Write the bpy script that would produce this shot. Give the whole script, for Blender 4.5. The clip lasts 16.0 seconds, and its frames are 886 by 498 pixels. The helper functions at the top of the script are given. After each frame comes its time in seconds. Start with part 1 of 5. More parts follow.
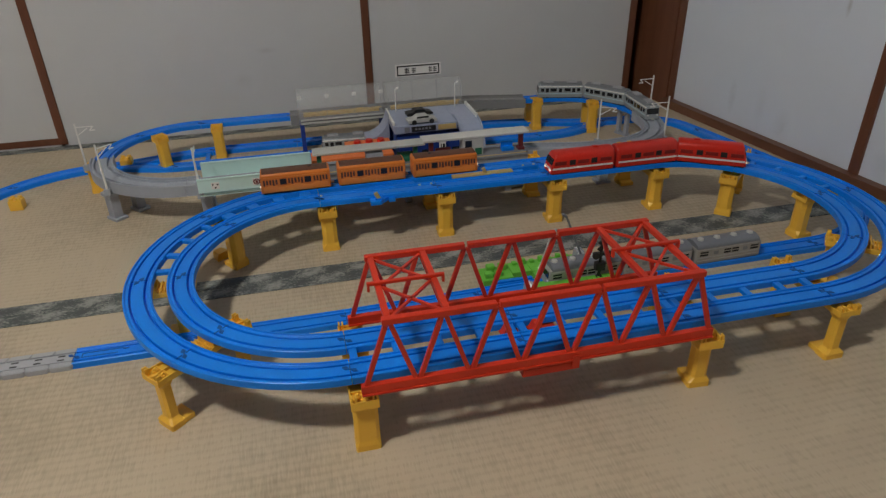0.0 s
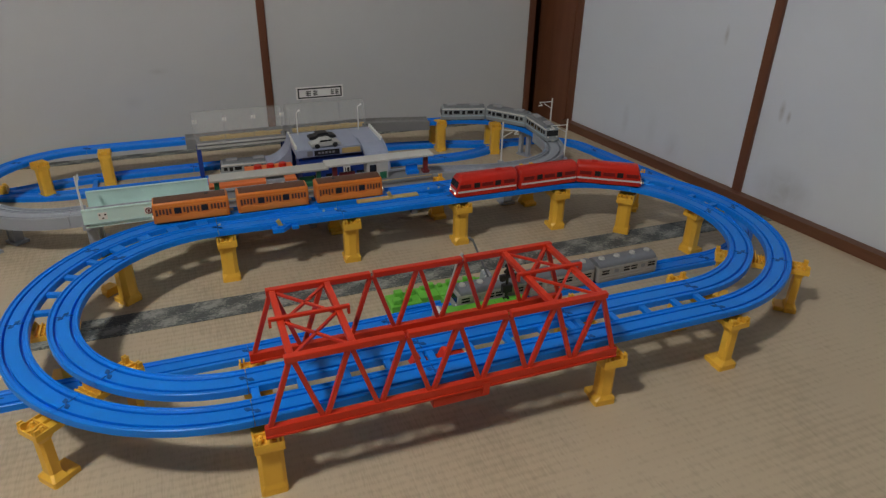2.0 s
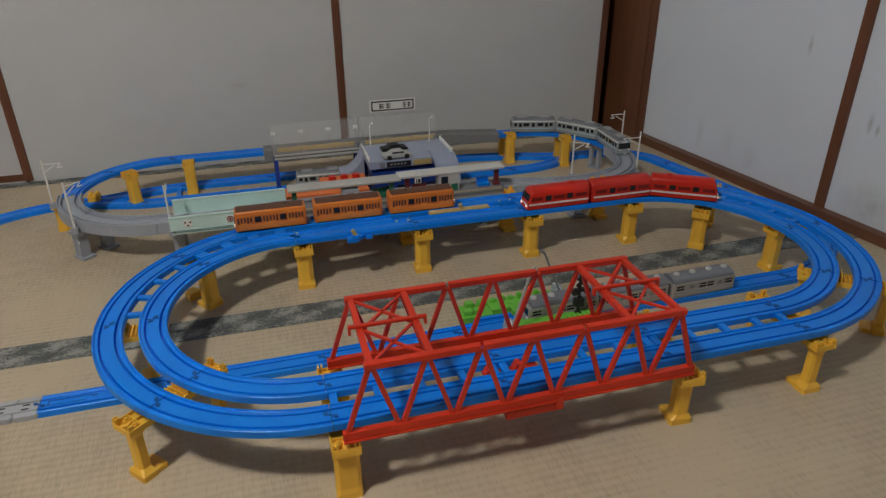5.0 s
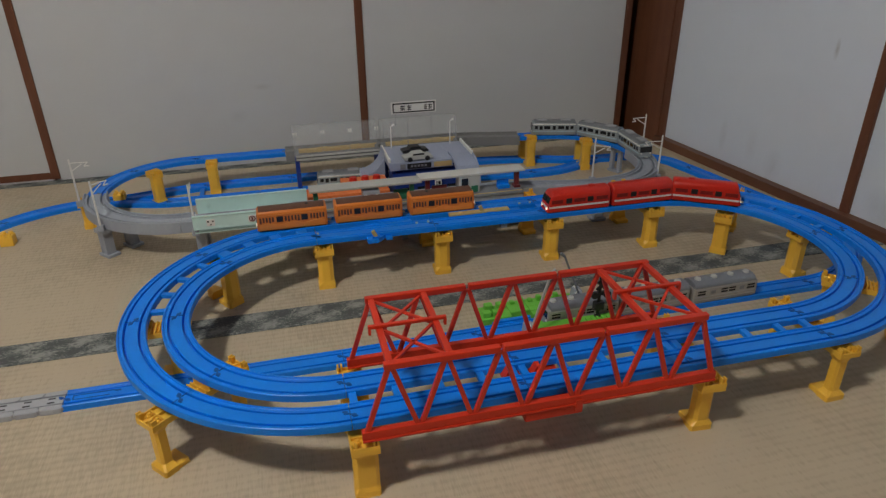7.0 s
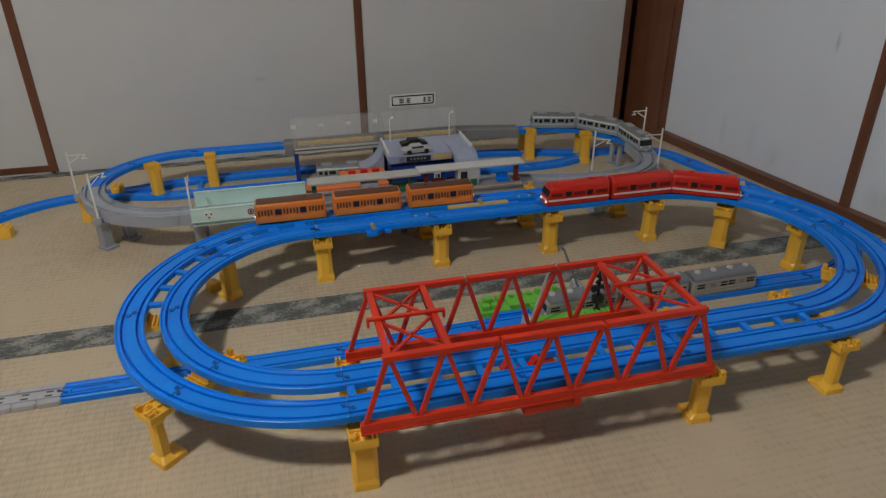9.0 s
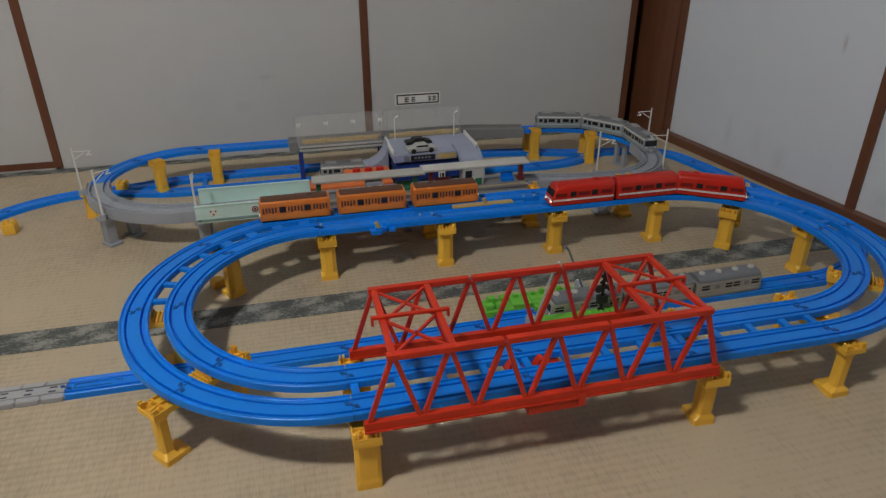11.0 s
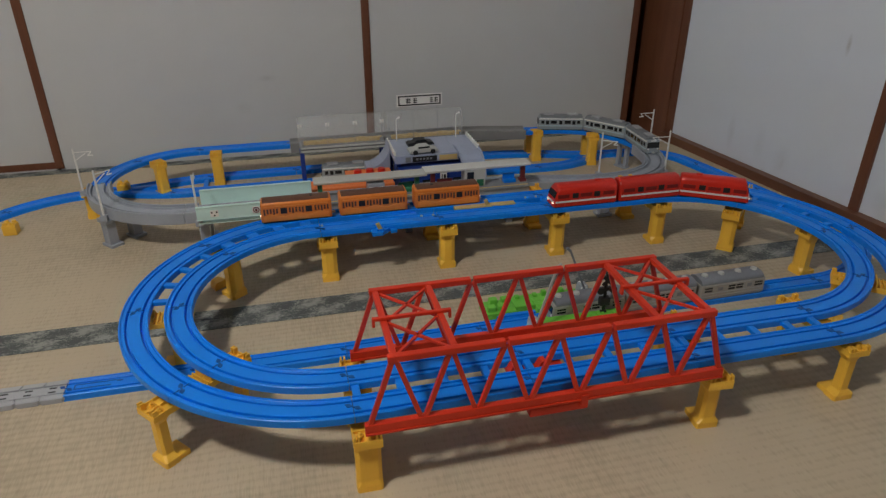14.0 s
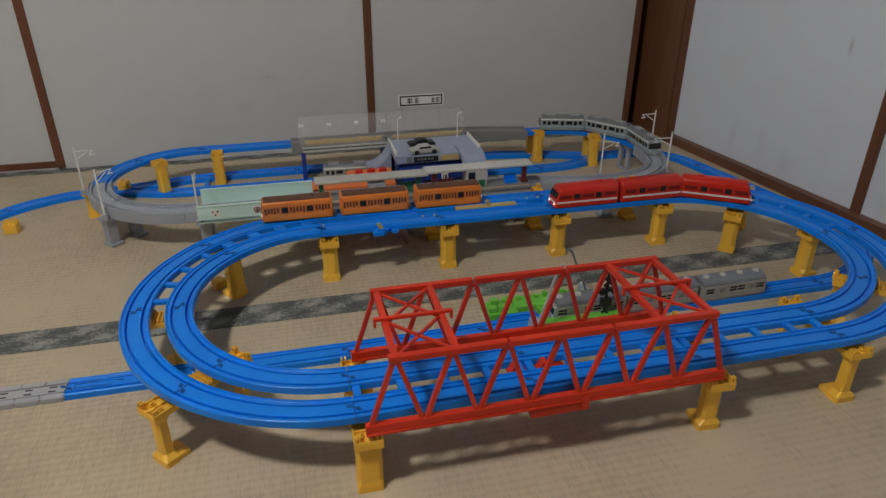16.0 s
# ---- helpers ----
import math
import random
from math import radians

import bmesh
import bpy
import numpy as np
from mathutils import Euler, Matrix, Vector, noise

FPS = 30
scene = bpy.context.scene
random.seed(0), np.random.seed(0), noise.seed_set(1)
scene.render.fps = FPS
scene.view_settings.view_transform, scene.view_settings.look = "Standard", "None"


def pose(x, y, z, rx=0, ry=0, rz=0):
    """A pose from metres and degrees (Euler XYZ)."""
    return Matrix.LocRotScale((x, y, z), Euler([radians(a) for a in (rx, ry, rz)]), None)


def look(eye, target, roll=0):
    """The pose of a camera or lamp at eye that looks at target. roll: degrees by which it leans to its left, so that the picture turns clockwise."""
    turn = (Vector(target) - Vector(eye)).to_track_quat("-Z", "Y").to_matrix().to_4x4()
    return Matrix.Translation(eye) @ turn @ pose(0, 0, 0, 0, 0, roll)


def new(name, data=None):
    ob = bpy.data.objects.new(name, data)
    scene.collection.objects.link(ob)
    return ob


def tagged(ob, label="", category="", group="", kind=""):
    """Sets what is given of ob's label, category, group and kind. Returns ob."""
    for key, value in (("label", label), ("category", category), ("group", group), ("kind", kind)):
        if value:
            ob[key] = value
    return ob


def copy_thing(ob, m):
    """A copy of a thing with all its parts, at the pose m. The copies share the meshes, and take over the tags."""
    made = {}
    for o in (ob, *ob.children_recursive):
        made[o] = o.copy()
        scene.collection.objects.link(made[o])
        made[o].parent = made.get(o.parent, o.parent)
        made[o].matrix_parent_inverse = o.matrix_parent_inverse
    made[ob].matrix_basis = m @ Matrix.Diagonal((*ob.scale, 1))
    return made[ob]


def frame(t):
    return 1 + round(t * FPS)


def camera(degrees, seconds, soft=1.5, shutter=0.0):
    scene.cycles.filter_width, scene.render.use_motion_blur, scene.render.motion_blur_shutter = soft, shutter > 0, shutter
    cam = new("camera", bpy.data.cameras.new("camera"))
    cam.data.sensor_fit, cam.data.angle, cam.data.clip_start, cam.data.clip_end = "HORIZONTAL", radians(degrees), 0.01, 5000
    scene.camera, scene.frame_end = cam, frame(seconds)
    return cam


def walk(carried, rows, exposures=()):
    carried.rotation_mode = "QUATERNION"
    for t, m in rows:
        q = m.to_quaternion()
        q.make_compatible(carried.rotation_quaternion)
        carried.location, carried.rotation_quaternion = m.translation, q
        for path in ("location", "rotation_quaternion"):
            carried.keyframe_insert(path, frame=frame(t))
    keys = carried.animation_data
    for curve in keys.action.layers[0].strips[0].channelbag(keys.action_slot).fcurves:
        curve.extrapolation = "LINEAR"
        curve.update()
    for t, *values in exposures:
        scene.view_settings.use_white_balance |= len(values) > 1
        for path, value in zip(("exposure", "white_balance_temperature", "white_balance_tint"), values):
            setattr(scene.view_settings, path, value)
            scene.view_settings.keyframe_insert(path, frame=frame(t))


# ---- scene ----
cam = camera(67.0, 16.0, soft=1.35)
PATH = [
    (0, (-0.027, -0.901, 0.605), (0.358, 0.8, -0.374), -1.2),
    (0.5, (-0.027, -0.899, 0.605), (0.423, 0.782, -0.381), -0.4),
    (1, (-0.015, -0.895, 0.607), (0.566, 0.757, -0.358), -0.1),
    (1.5, (-0.011, -0.887, 0.61), (0.692, 0.734, -0.326), 1.5),
    (2, (-0.016, -0.885, 0.61), (0.631, 0.761, -0.322), 1.2),
    (2.5, (-0.029, -0.884, 0.614), (0.532, 0.802, -0.304), 1.0),
    (3, (-0.032, -0.884, 0.616), (0.499, 0.819, -0.289), 0.7),
    (3.5, (-0.031, -0.883, 0.615), (0.492, 0.82, -0.293), 0.2),
    (4, (-0.033, -0.883, 0.615), (0.481, 0.823, -0.294), -0.0),
    (6.5, (-0.039, -0.888, 0.615), (0.395, 0.845, -0.283), -0.6),
    (7, (-0.04, -0.887, 0.615), (0.39, 0.847, -0.283), -0.5),
    (7.5, (-0.04, -0.886, 0.614), (0.395, 0.845, -0.288), -0.4),
    (8, (-0.04, -0.886, 0.613), (0.409, 0.838, -0.295), 0.0),
    (8.5, (-0.04, -0.885, 0.612), (0.401, 0.839, -0.3), -0.2),
    (9, (-0.039, -0.885, 0.612), (0.391, 0.841, -0.302), -0.4),
    (11.5, (-0.042, -0.883, 0.61), (0.38, 0.845, -0.305), -0.0),
    (12, (-0.041, -0.883, 0.61), (0.377, 0.847, -0.301), -0.1),
    (12.5, (-0.041, -0.882, 0.609), (0.377, 0.85, -0.299), 0.0),
    (13, (-0.041, -0.881, 0.608), (0.378, 0.85, -0.301), 0.1),
    (13.5, (-0.042, -0.881, 0.608), (0.375, 0.851, -0.303), 0.1),
    (14, (-0.041, -0.88, 0.607), (0.378, 0.851, -0.302), 0.0),
    (14.5, (-0.042, -0.88, 0.607), (0.375, 0.855, -0.297), -0.0),
    (15, (-0.042, -0.88, 0.608), (0.375, 0.856, -0.293), 0.0),
    (15.5, (-0.043, -0.879, 0.607), (0.377, 0.855, -0.296), 0.2),
    (16, (-0.042, -0.878, 0.606), (0.376, 0.854, -0.302), 0.2),
]
walk(cam, [(t, look(e, a, r)) for t, e, a, r in PATH], [(0.0, 0.0)])

# ---- world and light ----
world = bpy.data.worlds.new("world")
scene.world = world
world.use_nodes = True
world.node_tree.nodes["Background"].inputs[0].default_value = (0.75, 0.82, 0.95, 1)
world.node_tree.nodes["Background"].inputs[1].default_value = 0.15
LAMP = (-0.80, -0.81, 2.03)
ring = new("ceiling_lamp_light", bpy.data.lights.new("ceiling_lamp_light", "POINT"))
ring.data.shadow_soft_size, ring.data.energy = 0.085, 63.5
ring.data.color = (1.0, 0.970, 0.908)
ring.location = (LAMP[0], LAMP[1], LAMP[2] - 0.17)


# ---- materials ----
def shader(name):
    m = bpy.data.materials.new(name)
    m.use_nodes = True
    return m, m.node_tree.nodes, m.node_tree.links, m.node_tree.nodes["Principled BSDF"]


def plastic(name, colour, rough=0.35, wear=0.12, bump=0.02, metal=0.0, scale=60.0, spread=1.0):
    """Moulded plastic: slight mottling at two scales, fine scuffs in the gloss."""
    m, n, l, b = shader(name)
    co = n.new("ShaderNodeTexCoord")
    big, fine = n.new("ShaderNodeTexNoise"), n.new("ShaderNodeTexNoise")
    big.inputs["Scale"].default_value, big.inputs["Detail"].default_value = scale * 0.25, 3
    fine.inputs["Scale"].default_value, fine.inputs["Detail"].default_value = scale * 6, 4
    info = n.new("ShaderNodeObjectInfo")
    l.new(co.outputs["Object"], big.inputs["Vector"]), l.new(co.outputs["Object"], fine.inputs["Vector"])
    add = n.new("ShaderNodeMath")
    add.operation = "MULTIPLY_ADD"
    add.inputs[1].default_value = 0.3
    l.new(info.outputs["Random"], add.inputs[0]), l.new(big.outputs["Fac"], add.inputs[2])
    mix = n.new("ShaderNodeMix")
    mix.data_type = "RGBA"
    mix.inputs["A"].default_value = (*[c * (1 - wear) for c in colour], 1)
    mix.inputs["B"].default_value = (*[min(1, c * (1 + wear) + wear * 0.02) for c in colour], 1)
    l.new(add.outputs[0], mix.inputs["Factor"]), l.new(mix.outputs["Result"], b.inputs["Base Color"])
    ramp = n.new("ShaderNodeMapRange")
    ramp.inputs["To Min"].default_value, ramp.inputs["To Max"].default_value = rough - 0.08 * spread, rough + 0.14 * spread
    l.new(fine.outputs["Fac"], ramp.inputs["Value"]), l.new(ramp.outputs["Result"], b.inputs["Roughness"])
    b.inputs["Metallic"].default_value = metal
    if bump:
        bp = n.new("ShaderNodeBump")
        bp.inputs["Strength"].default_value, bp.inputs["Distance"].default_value = bump, 0.001
        l.new(fine.outputs["Fac"], bp.inputs["Height"]), l.new(bp.outputs["Normal"], b.inputs["Normal"])
    return m


def clear(name, tint=(0.9, 0.93, 0.95), rough=0.08, alpha=0.2):
    m, n, l, b = shader(name)
    b.inputs["Base Color"].default_value = (*tint, 1)
    b.inputs["Roughness"].default_value, b.inputs["Alpha"].default_value = rough, alpha
    return m


def wood(name, dark, light, scale=14.0, rough=0.45, axis="Z"):
    m, n, l, b = shader(name)
    co, mp = n.new("ShaderNodeTexCoord"), n.new("ShaderNodeMapping")
    mp.inputs["Scale"].default_value = {"Z": (scale, scale, 0.8), "X": (0.8, scale, scale), "Y": (scale, 0.8, scale)}[axis]
    grain, fine = n.new("ShaderNodeTexNoise"), n.new("ShaderNodeTexNoise")
    grain.inputs["Scale"].default_value, grain.inputs["Detail"].default_value, grain.inputs["Distortion"].default_value = 3, 6, 0.6
    fine.inputs["Scale"].default_value, fine.inputs["Detail"].default_value = 22, 3
    mix = n.new("ShaderNodeMix")
    mix.data_type = "RGBA"
    mix.inputs["A"].default_value, mix.inputs["B"].default_value = (*dark, 1), (*light, 1)
    l.new(co.outputs["Object"], mp.inputs["Vector"])
    for g in (grain, fine):
        l.new(mp.outputs["Vector"], g.inputs["Vector"])
    half = n.new("ShaderNodeMath")
    half.operation = "MULTIPLY_ADD"
    half.inputs[1].default_value = 0.35
    l.new(fine.outputs["Fac"], half.inputs[0]), l.new(grain.outputs["Fac"], half.inputs[2])
    sub = n.new("ShaderNodeMath")
    sub.operation, sub.inputs[1].default_value = "SUBTRACT", 0.17
    l.new(half.outputs[0], sub.inputs[0]), l.new(sub.outputs[0], mix.inputs["Factor"])
    l.new(mix.outputs["Result"], b.inputs["Base Color"])
    b.inputs["Roughness"].default_value = rough
    bp = n.new("ShaderNodeBump")
    bp.inputs["Strength"].default_value, bp.inputs["Distance"].default_value = 0.15, 0.001
    l.new(fine.outputs["Fac"], bp.inputs["Height"]), l.new(bp.outputs["Normal"], b.inputs["Normal"])
    return m


def paper(name, colour, spots=()):
    """Sliding-door paper or plaster: soft blotches, fine fibre, a few smudges."""
    m, n, l, b = shader(name)
    co = n.new("ShaderNodeTexCoord")
    big, fine = n.new("ShaderNodeTexNoise"), n.new("ShaderNodeTexNoise")
    big.inputs["Scale"].default_value, big.inputs["Detail"].default_value = 2.2, 4
    fine.inputs["Scale"].default_value, fine.inputs["Detail"].default_value = 240, 3
    l.new(co.outputs["Object"], big.inputs["Vector"]), l.new(co.outputs["Object"], fine.inputs["Vector"])
    mix = n.new("ShaderNodeMix")
    mix.data_type = "RGBA"
    mix.inputs["A"].default_value = (*[c * 0.93 for c in colour], 1)
    mix.inputs["B"].default_value = (*[min(1, c * 1.05) for c in colour], 1)
    l.new(big.outputs["Fac"], mix.inputs["Factor"])
    last = mix.outputs["Result"]
    blot = n.new("ShaderNodeTexNoise")
    blot.inputs["Scale"].default_value, blot.inputs["Detail"].default_value, blot.inputs["Distortion"].default_value = 30, 4, 1.0
    l.new(co.outputs["Object"], blot.inputs["Vector"])
    for place, size, depth in spots:
        mp = n.new("ShaderNodeMapping")
        mp.vector_type = "TEXTURE"
        mp.inputs["Location"].default_value, mp.inputs["Scale"].default_value = place, size
        ball = n.new("ShaderNodeTexGradient")
        ball.gradient_type = "SPHERICAL"
        l.new(co.outputs["Object"], mp.inputs["Vector"]), l.new(mp.outputs["Vector"], ball.inputs["Vector"])
        amount = n.new("ShaderNodeMath")
        amount.operation = "MULTIPLY"
        l.new(ball.outputs["Fac"], amount.inputs[0]), l.new(blot.outputs["Fac"], amount.inputs[1])
        gain = n.new("ShaderNodeMath")
        gain.operation, gain.inputs[1].default_value, gain.use_clamp = "MULTIPLY", depth, True
        l.new(amount.outputs[0], gain.inputs[0])
        stain = n.new("ShaderNodeMix")
        stain.data_type = "RGBA"
        stain.inputs["B"].default_value = (0.16, 0.14, 0.12, 1)
        l.new(gain.outputs[0], stain.inputs["Factor"]), l.new(last, stain.inputs["A"])
        last = stain.outputs["Result"]
    l.new(last, b.inputs["Base Color"])
    b.inputs["Roughness"].default_value = 0.85
    bp = n.new("ShaderNodeBump")
    bp.inputs["Strength"].default_value, bp.inputs["Distance"].default_value = 0.12, 0.001
    l.new(fine.outputs["Fac"], bp.inputs["Height"]), l.new(bp.outputs["Normal"], b.inputs["Normal"])
    return m


def tatami(name):
    """Woven rush: ribs 14 mm apart across fine strands, straw tones in patches."""
    m, n, l, b = shader(name)
    co = n.new("ShaderNodeTexCoord")
    sep = n.new("ShaderNodeSeparateXYZ")
    l.new(co.outputs["Object"], sep.inputs[0])

    def wave(out, period):
        mul, sine = n.new("ShaderNodeMath"), n.new("ShaderNodeMath")
        mul.operation, mul.inputs[1].default_value = "MULTIPLY", 2 * math.pi / period
        sine.operation = "SINE"
        l.new(out, mul.inputs[0]), l.new(mul.outputs[0], sine.inputs[0])
        return sine.outputs[0]

    big, mid, fine, warp = (n.new("ShaderNodeTexNoise") for _ in range(4))
    for g, sc in ((big, 3.0), (mid, 40.0), (fine, 420.0), (warp, 26.0)):
        g.inputs["Scale"].default_value, g.inputs["Detail"].default_value = sc, 4
    mp = n.new("ShaderNodeMapping")
    mp.inputs["Scale"].default_value = (1.0, 0.12, 1.0)
    l.new(co.outputs["Object"], mp.inputs["Vector"]), l.new(mp.outputs["Vector"], fine.inputs["Vector"])
    for g in (big, mid, warp):
        l.new(co.outputs["Object"], g.inputs["Vector"])

    def madd(a, k, c):
        q = n.new("ShaderNodeMath")
        q.operation, q.inputs[1].default_value = "MULTIPLY_ADD", k
        l.new(a, q.inputs[0])
        if c is None:
            q.inputs[2].default_value = 0.0
        elif isinstance(c, float):
            q.inputs[2].default_value = c
        else:
            l.new(c, q.inputs[2])
        return q.outputs[0]

    def times(a, c):
        q = n.new("ShaderNodeMath")
        q.operation = "MULTIPLY"
        l.new(a, q.inputs[0]), l.new(c, q.inputs[1])
        return q.outputs[0]

    def seam(out, period):
        """Narrow furrows: the cosine's crests sharpened, a little crooked, stronger here and weaker there."""
        crest = madd(wave(madd(warp.outputs["Fac"], 0.0060, out), period), 0.5, 0.5)
        q = n.new("ShaderNodeMath")
        q.operation, q.inputs[1].default_value = "POWER", 1.4
        l.new(crest, q.inputs[0])
        return times(q.outputs[0], madd(mid.outputs["Fac"], 1.6, 0.2))

    rows, cords = seam(sep.outputs["Y"], 0.0118), seam(sep.outputs["X"], 0.0126)
    height = madd(fine.outputs["Fac"], 0.4, madd(rows, -0.30, madd(cords, -0.16, None)))
    tone = madd(fine.outputs["Fac"], 0.55, madd(rows, -0.108, madd(mid.outputs["Fac"], 0.46, madd(cords, -0.050, madd(big.outputs["Fac"], 1.0, 0.012)))))
    ramp = n.new("ShaderNodeValToRGB")
    ramp.color_ramp.elements[0].position, ramp.color_ramp.elements[1].position = 0.46, 1.26
    ramp.color_ramp.elements[0].color, ramp.color_ramp.elements[1].color = (0.270, 0.217, 0.144, 1), (0.540, 0.447, 0.318, 1)
    l.new(tone, ramp.inputs["Fac"]), l.new(ramp.outputs["Color"], b.inputs["Base Color"])
    b.inputs["Roughness"].default_value = 0.6
    bp = n.new("ShaderNodeBump")
    bp.inputs["Strength"].default_value, bp.inputs["Distance"].default_value = 0.5, 0.0012
    l.new(height, bp.inputs["Height"]), l.new(bp.outputs["Normal"], b.inputs["Normal"])
    return m


def brocade(name):
    """Cloth edging of the mats: dark green-grey with paler cloud and wave figures."""
    m, n, l, b = shader(name)
    co, mp = n.new("ShaderNodeTexCoord"), n.new("ShaderNodeMapping")
    mp.inputs["Scale"].default_value = (1.0, 1.6, 1.0)
    l.new(co.outputs["Object"], mp.inputs["Vector"])
    sep, clouds, fine, ripple = n.new("ShaderNodeSeparateXYZ"), n.new("ShaderNodeTexNoise"), n.new("ShaderNodeTexNoise"), n.new("ShaderNodeTexNoise")
    l.new(co.outputs["Object"], sep.inputs[0])
    fine.inputs["Scale"].default_value = 700
    clouds.inputs["Scale"].default_value, clouds.inputs["Detail"].default_value, clouds.inputs["Distortion"].default_value = 62, 2.5, 2.2
    ripple.inputs["Scale"].default_value, ripple.inputs["Detail"].default_value, ripple.inputs["Distortion"].default_value = 26, 2, 2.5
    for g in (clouds, fine, ripple):
        l.new(mp.outputs["Vector"], g.inputs["Vector"])

    def wave(k, out):
        mul, sine = n.new("ShaderNodeMath"), n.new("ShaderNodeMath")
        mul.operation, mul.inputs[1].default_value = "MULTIPLY", k
        sine.operation = "SINE"
        l.new(out, mul.inputs[0]), l.new(mul.outputs[0], sine.inputs[0])
        return sine.outputs[0]

    def both(op, a, b):
        q = n.new("ShaderNodeMath")
        q.operation = op
        for i, v in enumerate((a, b)):
            if isinstance(v, float):
                q.inputs[i].default_value = v
            else:
                l.new(v, q.inputs[i])
        return q.outputs[0]

    # motif every 9 cm along the band, shifted from one side of it to the other
    slant = both("ADD", sep.outputs["X"], both("MULTIPLY", sep.outputs["Y"], -0.6))
    rowwise = wave(math.pi / 0.03, both("ADD", sep.outputs["Y"], -0.085))
    motif = both("MULTIPLY", wave(2 * math.pi / 0.088, slant), rowwise)
    stripe = wave(1150.0, both("ADD", both("ADD", both("MULTIPLY", sep.outputs["X"], 0.42), sep.outputs["Y"]), both("MULTIPLY", ripple.outputs["Fac"], 0.030)))
    thin = both("MULTIPLY", both("GREATER_THAN", stripe, 0.55), both("MULTIPLY", both("LESS_THAN", motif, 0.1), 0.13))
    weave = both("MULTIPLY", both("ADD", fine.outputs["Fac"], -0.5), 0.26)
    value = both("ADD", both("ADD", thin, weave), both("MULTIPLY", motif, 0.20))
    value = both("ADD", value, both("ADD", both("MULTIPLY", clouds.outputs["Fac"], 0.66), both("MULTIPLY", ripple.outputs["Fac"], 0.24)))
    ramp = n.new("ShaderNodeValToRGB")
    ramp.color_ramp.elements[0].position, ramp.color_ramp.elements[1].position = 0.40, 0.64
    ramp.color_ramp.elements[0].color, ramp.color_ramp.elements[1].color = (0.074, 0.084, 0.084, 1), (0.310, 0.318, 0.290, 1)
    l.new(value, ramp.inputs["Fac"]), l.new(ramp.outputs["Color"], b.inputs["Base Color"])
    b.inputs["Roughness"].default_value = 0.7
    bp = n.new("ShaderNodeBump")
    bp.inputs["Strength"].default_value, bp.inputs["Distance"].default_value = 0.3, 0.0005
    l.new(fine.outputs["Fac"], bp.inputs["Height"]), l.new(bp.outputs["Normal"], b.inputs["Normal"])
    return m


BLUE = plastic("blue_plastic", (0.0002, 0.225, 0.88), 0.33, wear=0.06, bump=0.0, spread=0.25)
BLUE.node_tree.nodes["Principled BSDF"].inputs["Specular IOR Level"].default_value = 0.36
NAVY = plastic("navy_plastic", (0.008, 0.04, 0.26), 0.35)
YELLOW = plastic("yellow_plastic", (0.93, 0.52, 0.055), 0.34)
RED = plastic("red_plastic", (0.64, 0.032, 0.007), 0.36)
CARRED = plastic("train_red", (0.60, 0.022, 0.010), 0.30, wear=0.06, bump=0.0, spread=0.35)
ORANGE = plastic("train_orange", (0.78, 0.255, 0.040), 0.34)
DEEPORANGE = plastic("train_deep_orange", (0.72, 0.205, 0.026), 0.34)
BROWN = plastic("roof_brown", (0.115, 0.046, 0.025), 0.5)
SILVER = plastic("train_silver", (0.34, 0.385, 0.41), 0.34, metal=0.2, bump=0.0)
ROOFGREY = plastic("roof_grey", (0.22, 0.23, 0.25), 0.5)
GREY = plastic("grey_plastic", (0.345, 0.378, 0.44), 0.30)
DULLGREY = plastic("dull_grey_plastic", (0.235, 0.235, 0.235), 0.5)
PALEGREY = plastic("pale_grey_plastic", (0.40, 0.41, 0.44), 0.45)
LIGHTGREY = plastic("light_grey_plastic", (0.50, 0.51, 0.50), 0.45)
DECK = plastic("pale_blue_plastic", (0.35, 0.40, 0.54), 0.28, bump=0.0)
ROOFPALE = plastic("platform_roof_grey", (0.47, 0.48, 0.455), 0.5)
ROOFPALER = plastic("platform_roof_pale", (0.62, 0.62, 0.60), 0.5)
MINT = plastic("mint_plastic", (0.60, 0.82, 0.79), 0.42)
WHITE = plastic("white_plastic", (0.80, 0.80, 0.78), 0.4)
CREAM = plastic("cream_plastic", (0.58, 0.42, 0.17), 0.45)
BLACK = plastic("black_plastic", (0.015, 0.015, 0.017), 0.4)
GLASSY = plastic("dark_window", (0.02, 0.022, 0.026), 0.15, bump=0)
GREEN = plastic("green_plastic", (0.16, 0.55, 0.06), 0.42)
DKGREEN = plastic("dark_green_plastic", (0.02, 0.16, 0.09), 0.4)
MAROON = plastic("maroon_plastic", (0.17, 0.025, 0.03), 0.4)
STATORANGE = plastic("station_orange", (0.80, 0.20, 0.05), 0.45)
CLEAR = clear("clear_plastic", alpha=0.075)
CLEARRIM = clear("clear_plastic_rim", (0.85, 0.88, 0.90), 0.12, 0.30)
RUSH = tatami("tatami_rush")
EDGE = brocade("mat_edging")
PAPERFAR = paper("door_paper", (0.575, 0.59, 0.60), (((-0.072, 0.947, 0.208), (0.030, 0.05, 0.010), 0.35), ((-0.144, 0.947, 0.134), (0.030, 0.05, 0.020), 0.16)))
